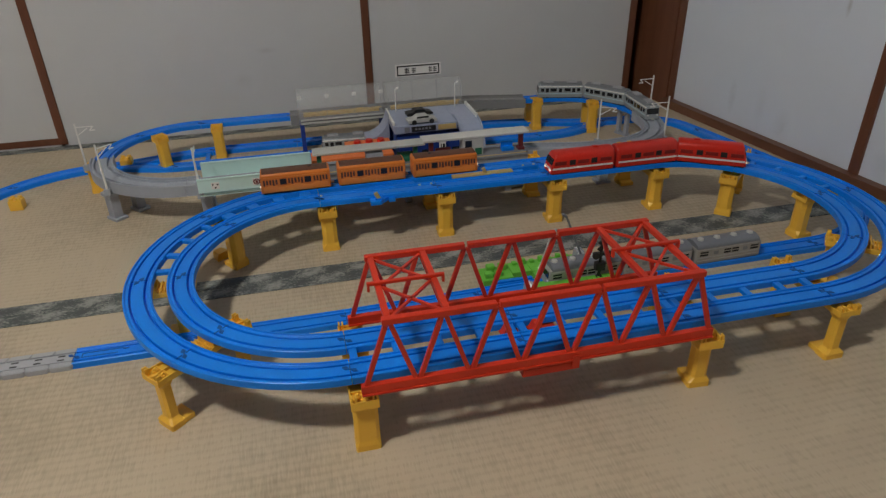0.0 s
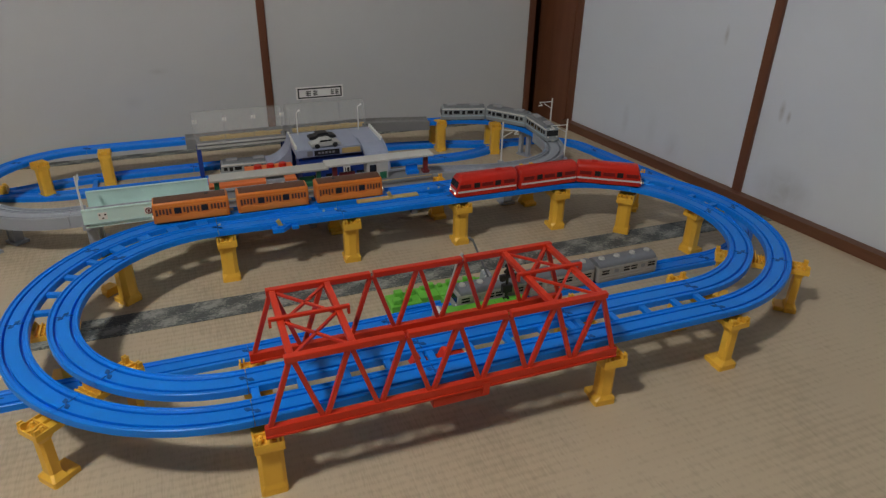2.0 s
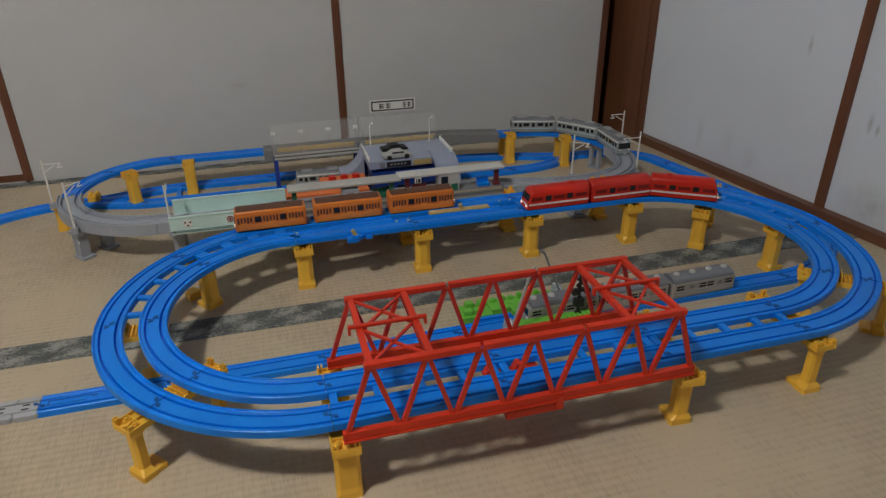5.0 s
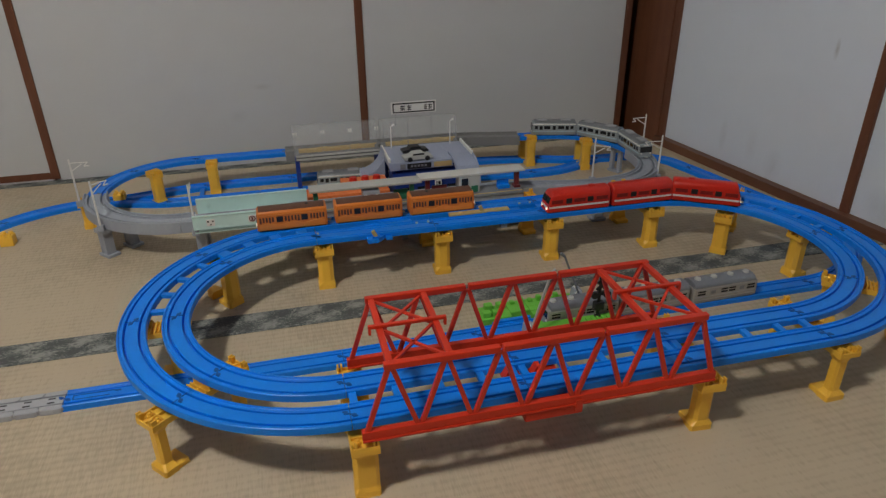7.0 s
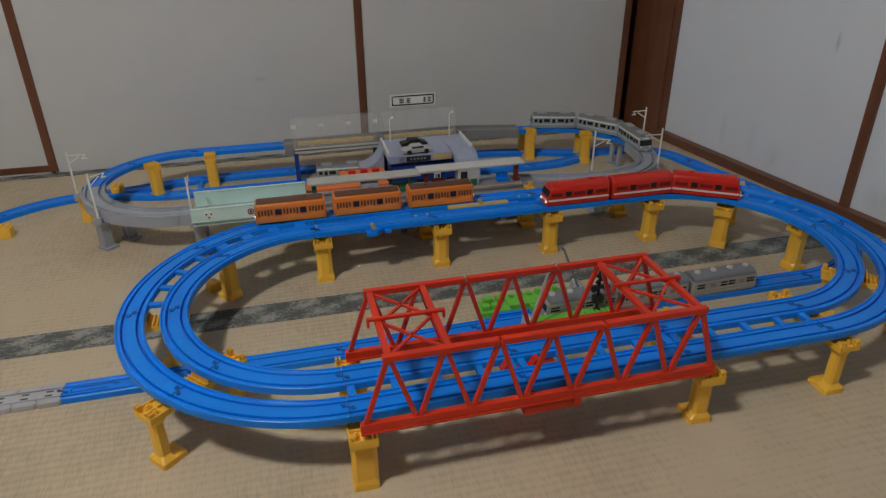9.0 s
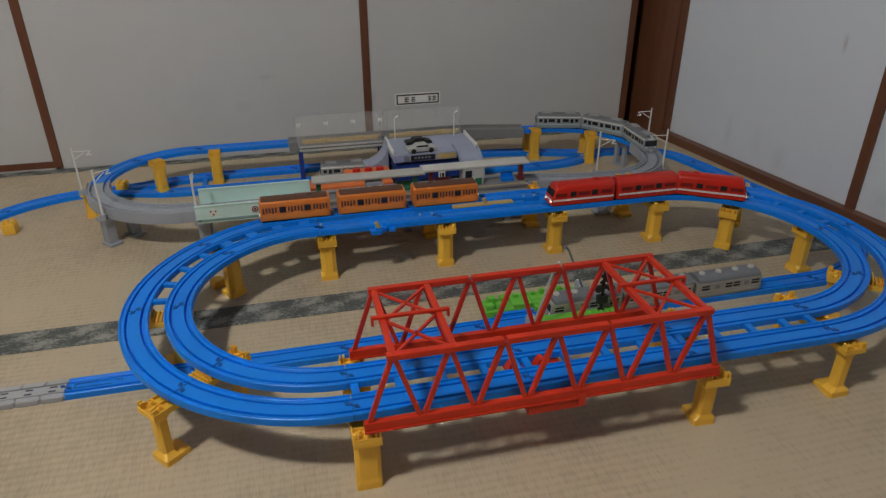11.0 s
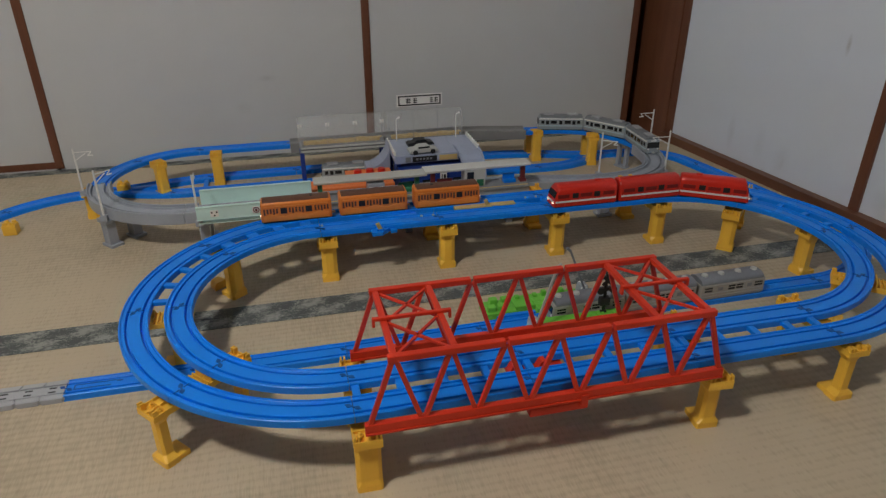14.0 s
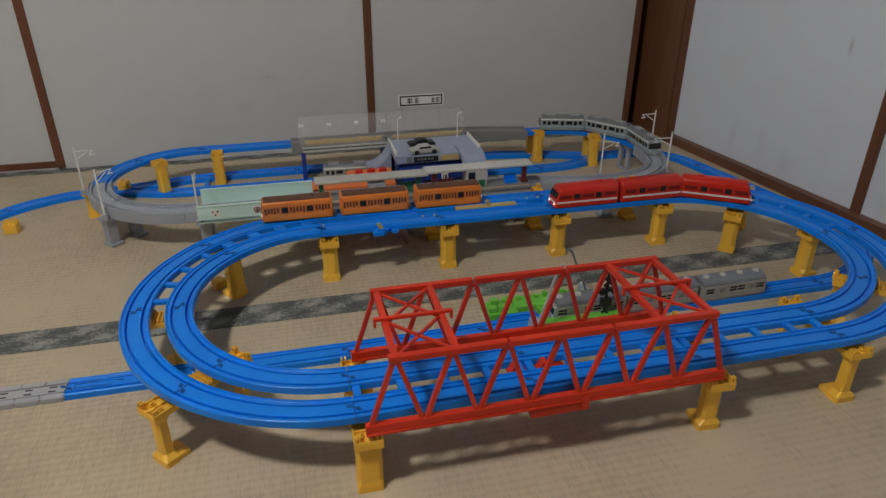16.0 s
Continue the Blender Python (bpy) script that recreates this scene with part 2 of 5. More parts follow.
# side paper: paler, bluer base colour carries the cooler light there; smudges are marks
PAPERRIGHT = paper("door_paper_right_cool_light", (0.72, 0.785, 0.87), (((1.122, 0.320, 0.350), (0.05, 0.007, 0.026), 0.8), ((1.148, 0.146, 0.225), (0.05, 0.008, 0.026), 0.85), ((1.150, 0.128, 0.214), (0.05, 0.006, 0.016), 0.8),
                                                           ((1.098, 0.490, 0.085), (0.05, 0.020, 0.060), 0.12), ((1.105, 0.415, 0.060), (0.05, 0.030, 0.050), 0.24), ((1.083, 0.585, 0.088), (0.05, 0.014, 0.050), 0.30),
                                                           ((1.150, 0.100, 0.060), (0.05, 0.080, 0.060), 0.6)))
# walls out of view, coloured extra dark to hold down bounced fill light
PLASTER = paper("room_plaster_low_bounce", (0.075, 0.064, 0.052))
FRAME = wood("door_frame_wood", (0.10, 0.035, 0.016), (0.20, 0.075, 0.035))
SILL = wood("sill_wood", (0.10, 0.04, 0.02), (0.20, 0.085, 0.042), axis="Y")
SILLX = wood("sill_wood_x", (0.10, 0.04, 0.02), (0.20, 0.085, 0.042), axis="X")
# boards of the unseen ceiling, kept dark so less light bounces into the shadows
CEILING = wood("ceiling_boards", (0.07, 0.045, 0.025), (0.12, 0.08, 0.045), axis="X")


# ---- mesh helpers ----
def box(bm, x0, x1, y0, y1, z0, z1, bevel=0.0, m=None):
    vs = bmesh.ops.create_cube(bm, size=1.0)["verts"]
    for v in vs:
        v.co = Vector((x0 + (v.co.x + 0.5) * (x1 - x0), y0 + (v.co.y + 0.5) * (y1 - y0), z0 + (v.co.z + 0.5) * (z1 - z0)))
    if bevel:
        es = list({e for v in vs for e in v.link_edges})
        r = bmesh.ops.bevel(bm, geom=es, offset=bevel, segments=2, profile=0.6, affect="EDGES")
        vs = list({v for f in r["faces"] for v in f.verts} | {v for v in vs if v.is_valid})
    if m is not None:
        bmesh.ops.transform(bm, matrix=m, verts=vs)
    return vs


def rod(bm, a, b, r0, r1=None, seg=10):
    a, b = Vector(a), Vector(b)
    d = b - a
    m = Matrix.Translation((a + b) / 2) @ d.to_track_quat("Z", "Y").to_matrix().to_4x4()
    return bmesh.ops.create_cone(bm, cap_ends=True, segments=seg, radius1=r0, radius2=r0 if r1 is None else r1, depth=d.length, matrix=m)["verts"]


def bar(bm, a, b, w, h, up=(0, 0, 1), bevel=0.0):
    """A square bar from a to b: w across, h along up."""
    a, b, up = Vector(a), Vector(b), Vector(up)
    d = (b - a).normalized()
    side = d.cross(up).normalized()
    top = side.cross(d)
    vs = box(bm, -w / 2, w / 2, -h / 2, h / 2, 0, (b - a).length, bevel)
    m = Matrix((side, top, d)).transposed().to_4x4()
    bmesh.ops.transform(bm, matrix=Matrix.Translation(a) @ m, verts=vs)


def sweep(bm, profile, line, closed_profile=True):
    """A profile of (across, up) carried along a line of (x, y, z, heading); across points to the left of the heading."""
    rings = []
    for x, y, z, h in line:
        c, s = -math.sin(h), math.cos(h)
        rings.append([bm.verts.new((x + u * c, y + u * s, z + w)) for u, w in profile])
    k = len(profile)
    for a, b in zip(rings, rings[1:]):
        for i in range(k if closed_profile else k - 1):
            j = (i + 1) % k
            bm.faces.new((a[i], a[j], b[j], b[i]))
    if closed_profile:
        bm.faces.new(rings[0][::-1]), bm.faces.new(rings[-1])


def part(name, bm, material, parent=None, label="", smooth=False):
    me = bpy.data.meshes.new(name)
    bmesh.ops.recalc_face_normals(bm, faces=bm.faces)
    bm.to_mesh(me)
    bm.free()
    me.materials.append(material)
    if smooth:
        for p in me.polygons:
            p.use_smooth = True
        me.set_sharp_from_angle(angle=radians(42))
    ob = new(name, me)
    if parent is not None:
        ob.parent = parent
    if label:
        ob["label"] = label
    return ob


def thing(name, label, category, group="", m=None):
    ob = new(name)
    ob.empty_display_size = 0.02
    tagged(ob, label, category, group)
    if m is not None:
        ob.matrix_world = m
    return ob


def B():
    return bmesh.new()


# ---- the room ----
def wx(y):
    """The line of the wall on the side of the open corner."""
    return 1.165 - 0.145 * y


FARY = 0.945
bm = B()
box(bm, -1.45, 1.75, -2.6, 1.6, -0.06, -0.004)
tagged(part("floor", bm, RUSH), "woven rush floor beneath the mats", "floor", kind="structure")
for i, (y0, y1, x0, x1) in enumerate(((0.115, 0.9445, -0.95, 1.25), (-0.765, 0.115, -1.4, 0.42 + 1.2), (-1.65, -0.765, -1.4, 1.6))):
    mat = thing("tatami_mat", "straw-coloured woven rush mat with brocade edging", "tatami mat", "floor mats")
    bm = B()
    box(bm, x0, x1, y0 + 0.03, y1 - 0.03, -0.004, 0.0)
    part("rush_cover", bm, RUSH, mat)
    for e0, e1 in ((y0, y0 + 0.03), (y1 - 0.03, y1)):
        bm = B()
        box(bm, x0, x1, e0 + 0.0004, e1 - 0.0002, -0.004, 0.0012, 0.0004)
        part("edging", bm, EDGE, mat, "grey-green patterned cloth edging")
bm = B()
box(bm, -1.5, 1.8, -2.7, 1.7, 2.3, 2.36)
tagged(part("ceiling", bm, CEILING), "unseen board ceiling, darkened to cut bounced light", "ceiling", kind="structure")
bm = B()
box(bm, -1.5, -1.42, -2.7, 1.7, -0.05, 2.3)
tagged(part("wall_west", bm, PLASTER), "unseen room wall, darkened to cut bounced light", "wall", kind="structure")
bm = B()
box(bm, -1.42, 1.8, -2.7, -2.6, -0.05, 2.3)
tagged(part("wall_south", bm, PLASTER), "unseen room wall, darkened to cut bounced light", "wall", kind="structure")
bm = B()
box(bm, -1.42, 1.8, 1.55, 1.65, -0.05, 2.3)
tagged(part("wall_north", bm, PLASTER), "dim wall behind the sliding doors", "wall", kind="structure")
# lintel over the sliding doors
bm = B()
box(bm, -1.42, 1.2, FARY, FARY + 0.09, 1.78, 2.3)
tagged(part("trim", bm, PLASTER), "wall band above the sliding doors", "wall", kind="structure")


def sliding_door(x0, x1, y, label):
    d = thing("sliding_door", label, "sliding door", "far sliding doors")
    bm = B()
    box(bm, x0 + 0.011, x1 + 0.002, y + 0.0025, y + 0.022, -0.0012, 1.76)
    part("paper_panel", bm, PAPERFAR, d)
    for a, b in ((x0, x0 + 0.0205), (x1 - 0.0005, x1 + 0.0005))[:1]:
        bm = B()
        box(bm, a, b, y - 0.002, y + 0.026, 0.0045, 1.775, 0.0015)
        part("stile", bm, FRAME, d)
    if x0 < -1:
        bm = B()
        box(bm, x0 + 0.021, x1 - 0.0005, y + 0.001, y + 0.024, 0.0045, 0.022, 0.001)
        part("bottom_rail", bm, FRAME, d)
    bm = B()
    box(bm, x0 + 0.021, x1 - 0.0005, y + 0.001, y + 0.024, 1.755, 1.775, 0.001)
    part("top_rail", bm, FRAME, d)
    return d


sliding_door(-1.42, -0.628, FARY, "off-white paper sliding door with a brown wooden frame")
sliding_door(-0.628, 0.182, FARY, "off-white paper sliding door with a brown wooden frame")
sliding_door(0.182, 0.960, FARY, "off-white paper sliding door beside the open gap")
bm = B()
box(bm, 0.960, 0.979, FARY - 0.003, FARY + 0.03, 0.0045, 1.775, 0.0015)
tagged(part("door_post", bm, FRAME), "brown wooden edge post of the sliding doors", "post", kind="structure")
bm = B()
box(bm, -1.42, 1.02, FARY + 0.0005, FARY + 0.09, -0.006, -0.0015)
tagged(part("door_track", bm, SILLX), "brown wooden floor track of the sliding doors", "door track", kind="structure")


def slab(bm, y0, y1, z0, z1, off0, off1, bevel=0.0):
    """A box along the slanting wall between two depths off its face (negative: into the room)."""
    vs = box(bm, 0, 1, 0, 1, z0, z1, bevel)
    for v in vs:
        u, w = v.co.x, v.co.y
        y = y0 + w * (y1 - y0)
        v.co.x, v.co.y = wx(y) + off0 + u * (off1 - off0), y


def side_door(y0, y1, label):
    d = thing("sliding_door", label, "sliding door", "side sliding doors")
    bm = B()
    slab(bm, y0, y1 - 0.011, 0.0225, 1.76, 0.004, 0.02)
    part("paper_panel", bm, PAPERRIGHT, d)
    bm = B()
    slab(bm, y1 - 0.021, y1, 0.0228, 1.775, -0.003, 0.024, 0.0015)
    part("stile", bm, FRAME, d)
    bm = B()
    slab(bm, y0, y1 - 0.0215, 1.755, 1.775, 0.001, 0.022, 0.001)
    part("top_rail", bm, FRAME, d)
    return d


side_door(0.215, 0.822, "white paper sliding door with a brown wooden frame")
side_door(-0.60, 0.215, "white paper sliding door with faint dark smudges")
side_door(-1.42, -0.60, "white paper sliding door with a brown wooden frame")
side_door(-2.6, -1.42, "white paper sliding door with a brown wooden frame")
bm = B()
slab(bm, -2.6, 0.822, -0.004, 0.0225, -0.019, 0.09, 0.001)
tagged(part("baseboard", bm, SILL), "brown wooden sill below the side doors", "baseboard", kind="structure")
bm = B()
slab(bm, 0.8225, 1.52, -0.004, 2.3, -0.006, 0.11, 0.003)
tagged(part("corner_post", bm, FRAME), "broad dark-brown wooden corner post", "post", kind="structure")
bm = B()
slab(bm, -2.6, 0.822, 1.78, 2.3, 0.0, 0.09)
tagged(part("wall_east", bm, PLASTER), "wall band above the side doors", "wall", kind="structure")

# ceiling lamp, the only light of the room
lamp = thing("ceiling_lamp", "round white ceiling lamp", "lamp")
bm = B()
rod(bm, (LAMP[0], LAMP[1], LAMP[2]), (LAMP[0], LAMP[1], LAMP[2] + 0.07), 0.24, 0.2, 32)
part("shade", bm, WHITE, lamp)
bm = B()
rod(bm, (LAMP[0], LAMP[1], LAMP[2] + 0.07), (LAMP[0], LAMP[1], 2.3), 0.006)
part("cord", bm, WHITE, lamp)


# ---- toy track ----
R0, SP, LEN, TOP = 0.216, 0.058, 0.216, 0.100
HALF_PROFILE = [(0.0079, -0.0010), (0.0083, -0.0015), (0.0084, -0.0068), (0.0114, -0.0068), (0.0115, -0.0015), (0.0119, -0.0011), (0.0157, -0.0011), (0.0161, -0.0008), (0.0163, 0.0004),
                (0.0167, 0.0009), (0.0180, 0.0009), (0.0187, 0.0004), (0.0190, -0.0006), (0.0190, -0.0088)]
PROFILE = [(-u, w) for u, w in HALF_PROFILE[::-1]] + HALF_PROFILE
GAP = plastic("joint_shadow_blue", (0.0005, 0.085, 0.40), 0.5)


def straight_line(x0, y0, x1, y1, z):
    h = math.atan2(y1 - y0, x1 - x0)
    return [(x0, y0, z, h), (x1, y1, z, h)]


def arc_line(cx, cy, r, a0, a1, z, n=12):
    """Degrees; a heading along growing angle."""
    out = []
    for i in range(n + 1):
        a = radians(a0 + (a1 - a0) * i / n)
        out.append((cx + r * math.cos(a), cy + r * math.sin(a), z, a + math.pi / 2 * (1 if a1 > a0 else -1)))
    return out


def trim_line(line, gap=0.0004):
    """Draws both ends in by a hair, so that neighbouring pieces leave a joint."""
    (x0, y0, z0, h0), (x1, y1, z1, h1) = line[0], line[-1]
    line = list(line)
    line[0] = (x0 + gap * math.cos(h0), y0 + gap * math.sin(h0), z0, h0)
    line[-1] = (x1 - gap * math.cos(h1), y1 - gap * math.sin(h1), z1, h1)
    return line


def joint_at(name, x, y, z, h, mat, parent):
    """Tongue and notch of a rail joint, seen from above."""
    bm = B()
    m = Matrix.Translation((x, y, z)) @ Matrix.Rotation(h, 4, "Z")
    for side in (-1, 1):
        rod(bm, m @ Vector((side * 0.0046, -side * 0.0026, -0.0010)), m @ Vector((side * 0.0046, -side * 0.0026, -0.0003)), 0.0030, seg=10)
        box(bm, min(side * 0.0046, side * 0.0086), max(side * 0.0046, side * 0.0086), -side * 0.0048 - 0.0011, -side * 0.0048 + 0.0011, -0.0010, -0.0003, 0, m)
        box(bm, -0.0006, 0.0006, min(side * 0.0030, side * 0.0112), max(side * 0.0030, side * 0.0112), -0.0010, -0.0003, 0, m)
    bar(bm, m @ Vector((-0.0046, 0.0026, -0.0006)), m @ Vector((0.0046, -0.0026, -0.0006)), 0.0022, 0.0006)
    return part(name, bm, mat, parent)


def rail(line, label, group, mat=BLUE, prof=PROFILE, name="rail"):
    t = thing(name, label, "toy rail", group)
    bm = B()
    sweep(bm, prof, trim_line(line))
    part("rail_bed", bm, mat, t)
    x, y, z, h = line[0]
    joint_at("joint_tongue", x, y, z, h, GAP if mat is BLUE else ROOFGREY, t)
    return t


def tie(parent, a, b, w=0.0095, z=TOP, mat=BLUE):
    bm = B()
    bar(bm, (*a, z - 0.0042), (*b, z - 0.0042), w, 0.006, bevel=0.0008)
    part("tie", bm, mat, parent)


def double_straight(x0, y_in, y_out, label, length=LEN, ties=(0.007, 0.060, 0.114, 0.167, 0.209), tie_w=0.0095):
    t = thing("double_rail", label, "toy rail", "raised double track")
    for y in (y_in, y_out):
        bm = B()
        sweep(bm, PROFILE, trim_line(straight_line(x0, y, x0 + length, y, TOP)))
        part("rail_bed", bm, BLUE, t)
        joint_at("joint_tongue", x0, y, TOP, 0, GAP, t)
    s = 1 if y_out > y_in else -1
    for d in ties:
        tie(t, (x0 + d, y_in + s * 0.0185), (x0 + d, y_out - s * 0.0185), tie_w)
    return t


def double_curve(cx, a0, label, n_ties, tie_w=0.0095):
    t = thing("double_rail", label, "toy rail", "raised double track")
    for r in (R0, R0 + SP):
        bm = B()
        ln = arc_line(cx, 0, r, a0, a0 + 45, TOP)
        sweep(bm, PROFILE, trim_line(ln))
        part("rail_bed", bm, BLUE, t)
        joint_at("joint_tongue", *ln[0], GAP, t)
    for i in range(n_ties):
        a = radians(a0 + 45 * (i + 0.5) / n_ties)
        tie(t, (cx + (R0 + 0.0185) * math.cos(a), (R0 + 0.0185) * math.sin(a)), (cx + (R0 + SP - 0.0185) * math.cos(a), (R0 + SP - 0.0185) * math.sin(a)), tie_w)
    return t


L = 3 * LEN
YI, YO = R0, R0 + SP
for i in range(3):
    double_straight(i * LEN, -YI, -YO, "blue plastic double straight rail on yellow piers")
    if i == 2:
        double_straight(i * LEN, YI, YO, "blue plastic double straight rail on yellow piers", tie_w=0.0165)


def point_rail(x0, y_main, y_other, lever_side, label):
    """A straight rail with a branch that leads half-way to the other track, and its switch lever."""
    t = thing("switch_rail", label, "toy rail", "switch rails")
    bm = B()
    sweep(bm, PROFILE, trim_line(straight_line(x0, y_main, x0 + LEN, y_main, TOP)))
    part("rail_bed", bm, BLUE, t)
    joint_at("joint_tongue", x0, y_main, TOP, 0, GAP, t)
    mid = (y_main + y_other) / 2
    bm = B()
    n = 14
    line = []
    for i in range(n + 1):
        k = i / n
        e = k * k * (3 - 2 * k)
        slope = (mid - y_main) * 6 * k * (1 - k) / (0.9 * LEN)
        xx = x0 + (0.04 + 0.955 * k * 0.83) * LEN
        line.append((xx, y_main + (mid - y_main) * e, TOP - 0.0016, math.atan(slope)))
    sweep(bm, [(u * 0.8, w) for u, w in PROFILE], line)
    part("branch_bed", bm, BLUE, t)
    ly = y_main + lever_side * 0.024
    xl = x0 + 0.105
    side = sorted((ly - lever_side * 0.006, ly + lever_side * 0.011))
    bm = B()
    vs = box(bm, xl - 0.017, xl + 0.017, *side, TOP - 0.011, TOP - 0.003, 0.001)
    for v in vs:
        if v.co.x > xl and (v.co.y - ly) * lever_side > 0.004:
            v.co.x = xl + 0.002
    box_ = part("lever_box", bm, BLUE, t)
    bm = B()
    box(bm, xl - 0.008, xl + 0.006, min(ly - lever_side * 0.004, ly + lever_side * 0.007), max(ly - lever_side * 0.004, ly + lever_side * 0.007), TOP - 0.003, TOP + 0.0006, 0.001)
    part("lever_mount", bm, BLUE, box_)
    bm = B()
    bar(bm, (xl - 0.001, ly + lever_side * 0.004, TOP - 0.001), (xl - 0.007, ly + lever_side * 0.006, TOP + 0.012), 0.007, 0.004, up=(0, 1, 0), bevel=0.0008)
    part("lever", bm, CREAM, box_, "pale yellow switch lever")
    bm = B()
    box(bm, xl + 0.017, xl + 0.029, min(ly - lever_side * 0.005, ly + lever_side * 0.004), max(ly - lever_side * 0.005, ly + lever_side * 0.004), TOP - 0.011, TOP - 0.005, 0.001)
    part("box_wing", bm, BLUE, box_)
    for d in (0.004, 0.186, 0.208):
        bm = B()
        rod(bm, (x0 + d, y_main + (y_other - y_main) * 0.17, TOP - 0.004), (x0 + d, y_main + (y_other - y_main) * 0.17, TOP + 0.0012), 0.0022, seg=8)
        part("pivot_pin", bm, LIGHTGREY, t, "pale pivot pin")
    return t


point_rail(0.0, YI, YO, -1, "blue plastic switch rail with a pale yellow lever")
rail(straight_line(0, YO, LEN, YO, TOP), "blue plastic straight rail on yellow piers", "raised double track", name="straight_rail")
rail(straight_line(LEN, YI, 2 * LEN, YI, TOP), "blue plastic straight rail on yellow piers", "raised double track", name="straight_rail")
point_rail(LEN, YO, YI, -1, "blue plastic switch rail beside a yellow strip")
bm = B()
box(bm, 0.254, 0.374, YO - 0.0340, YO - 0.0194, TOP - 0.005, TOP + 0.0008, 0.0008)
tagged(part("switch_strip", bm, CREAM), "pale yellow plastic strip between the tracks", "switch plate")
for r, g in ((R0, "inner"), (R0 + SP, "outer")):
    for a in (180, 225):
        rail(arc_line(0, 0, r, a, a + 45, TOP), "blue plastic curved rail on yellow piers", "raised curves", name="curved_rail")
    for a in (270, 315):
        rail(arc_line(L, 0, r, a, a + 45, TOP), "blue plastic curved rail on yellow piers", "raised curves", name="curved_rail")
double_curve(0, 90, "blue plastic double curved rail with broad cross ties", 4, 0.0190)
double_curve(0, 135, "blue plastic double curved rail with cross ties", 4)
double_curve(L, 0, "blue plastic double curved rail with cross ties", 4)
double_curve(L, 45, "blue plastic double curved rail with broad cross ties", 4, 0.0190)


# ---- yellow piers ----
def prism(bm, ring, z_scale):
    """Lofts a ring of (x, y) points through levels (z, scale x, scale y, shift y)."""
    rows = []
    for z, kx, ky, dy in z_scale:
        rows.append([bm.verts.new((x * kx, y * ky + dy, z)) for x, y in ring])
    n = len(ring)
    for a, b in zip(rows, rows[1:]):
        for k in range(n):
            bm.faces.new((a[k], a[(k + 1) % n], b[(k + 1) % n], b[k]))
    bm.faces.new(rows[0][::-1])
    bm.faces.new(rows[-1])
    bmesh.ops.recalc_face_normals(bm, faces=bm.faces)


def pier(label, top=0.0826, mat=YELLOW, name="bridge_pier", group="yellow piers", cols=(-0.0685, 0.0685), half=0.0850, capw=1.0, flat=0.0066, wide=0.0136, chamfer=0.0052, flare=1.14, foot_w=0.0154, thin=1.0, inner=None, cap_h=0.0085, gap=-0.0305):
    """Portal pier standing at the origin: x runs along the track, y across it.
    Each column is a block with cut corners that fade into a square foot; flare widens its head towards the cap.
    The cap ends at -inner on the side of the oval's middle; gap is where the slit between the tracks lies over it."""
    inner = half if inner is None else inner
    mid, reach = (half - inner) / 2, (half + inner) / 2
    t = thing(name, label, "toy bridge pier", group)
    for y in cols:
        s = 1 if y >= 0 else -1
        ring = [(px, py * thin) for px, py in ((-flat, -0.0092), (flat, -0.0092), (wide, -0.0092 + chamfer), (wide, 0.0085), (-wide, 0.0085), (-wide, -0.0092 + chamfer))]
        base = [(-foot_w + 0.0020, -0.0104), (foot_w - 0.0020, -0.0104), (foot_w, -0.0080), (foot_w, 0.0085), (-foot_w, 0.0085), (-foot_w, -0.0080)]
        if s > 0:
            ring, base = [(x, -yy) for x, yy in ring[::-1]], [(x, -yy) for x, yy in base[::-1]]
        bm = B()
        rows = [[bm.verts.new((px, py + y, z)) for px, py in base] for z in (0.0, 0.0085)]
        for z, kx, ky in ((0.0150, 1.0, 1.0), (top - 0.0145 - cap_h, 0.985, 1.0), (top - 0.0040 - cap_h, flare, 1.0 + (flare - 1.0) * 0.6)):
            rows.append([bm.verts.new((px * kx, py * ky + y, z)) for px, py in ring])
        for p, q in zip(rows, rows[1:]):
            for k in range(6):
                bm.faces.new((p[k], p[(k + 1) % 6], q[(k + 1) % 6], q[k]))
        bm.faces.new(rows[0][::-1]), bm.faces.new(rows[-1])
        part("column", bm, mat, t)
        bm = B()
        ya, yb = sorted((y - s * 0.0088, y - s * 0.0245))
        box(bm, -foot_w * 0.93, foot_w * 0.93, ya, yb, 0, 0.0080, 0.0014)
        part("foot", bm, mat, t)
    bm = B()
    box(bm, -0.0165 * capw, 0.0165 * capw, -inner, half, top - 0.0042 - cap_h, top - 0.0042, 0.0008)
    for x in (-0.0155 * capw, 0, 0.0155 * capw):
        box(bm, x - 0.001, x + 0.001, -inner + 0.0004, half - 0.0004, top - 0.0046, top)
    n = max(3, round(reach / 0.0085))
    for i in range(n):
        y = -inner + 0.001 + (2 * reach - 0.002) * i / (n - 1)
        box(bm, -0.0160 * capw, 0.0160 * capw, y - 0.001 + 0.0002, y + 0.001 - 0.0002, top - 0.0048, top - 0.0004)
    part("cap", bm, mat, t)
    for y in (-inner + 0.0040, half - 0.0040):
        for x in (-0.0122 * capw, 0.0122 * capw):
            bm = B()
            for k in (-1, 1):
                box(bm, x + k * 0.0023 - 0.0012, x + k * 0.0023 + 0.0012, y - 0.0032, y + 0.0032, top - 0.0035, top + 0.0066, 0.0005)
            part("lug", bm, mat, t)
    for y in (-inner + 0.013, half - 0.013):
        for x in (-0.0078 * capw, 0.0078 * capw):
            bm = B()
            rod(bm, (x, y, top - 0.0043), (x, y, top - 0.0004), 0.0042, 0.0036, 10)
            rod(bm, (x, y, top - 0.0004), (x, y, top + 0.0022), 0.0026, 0.0020, 8)
            part("stud", bm, mat, t)
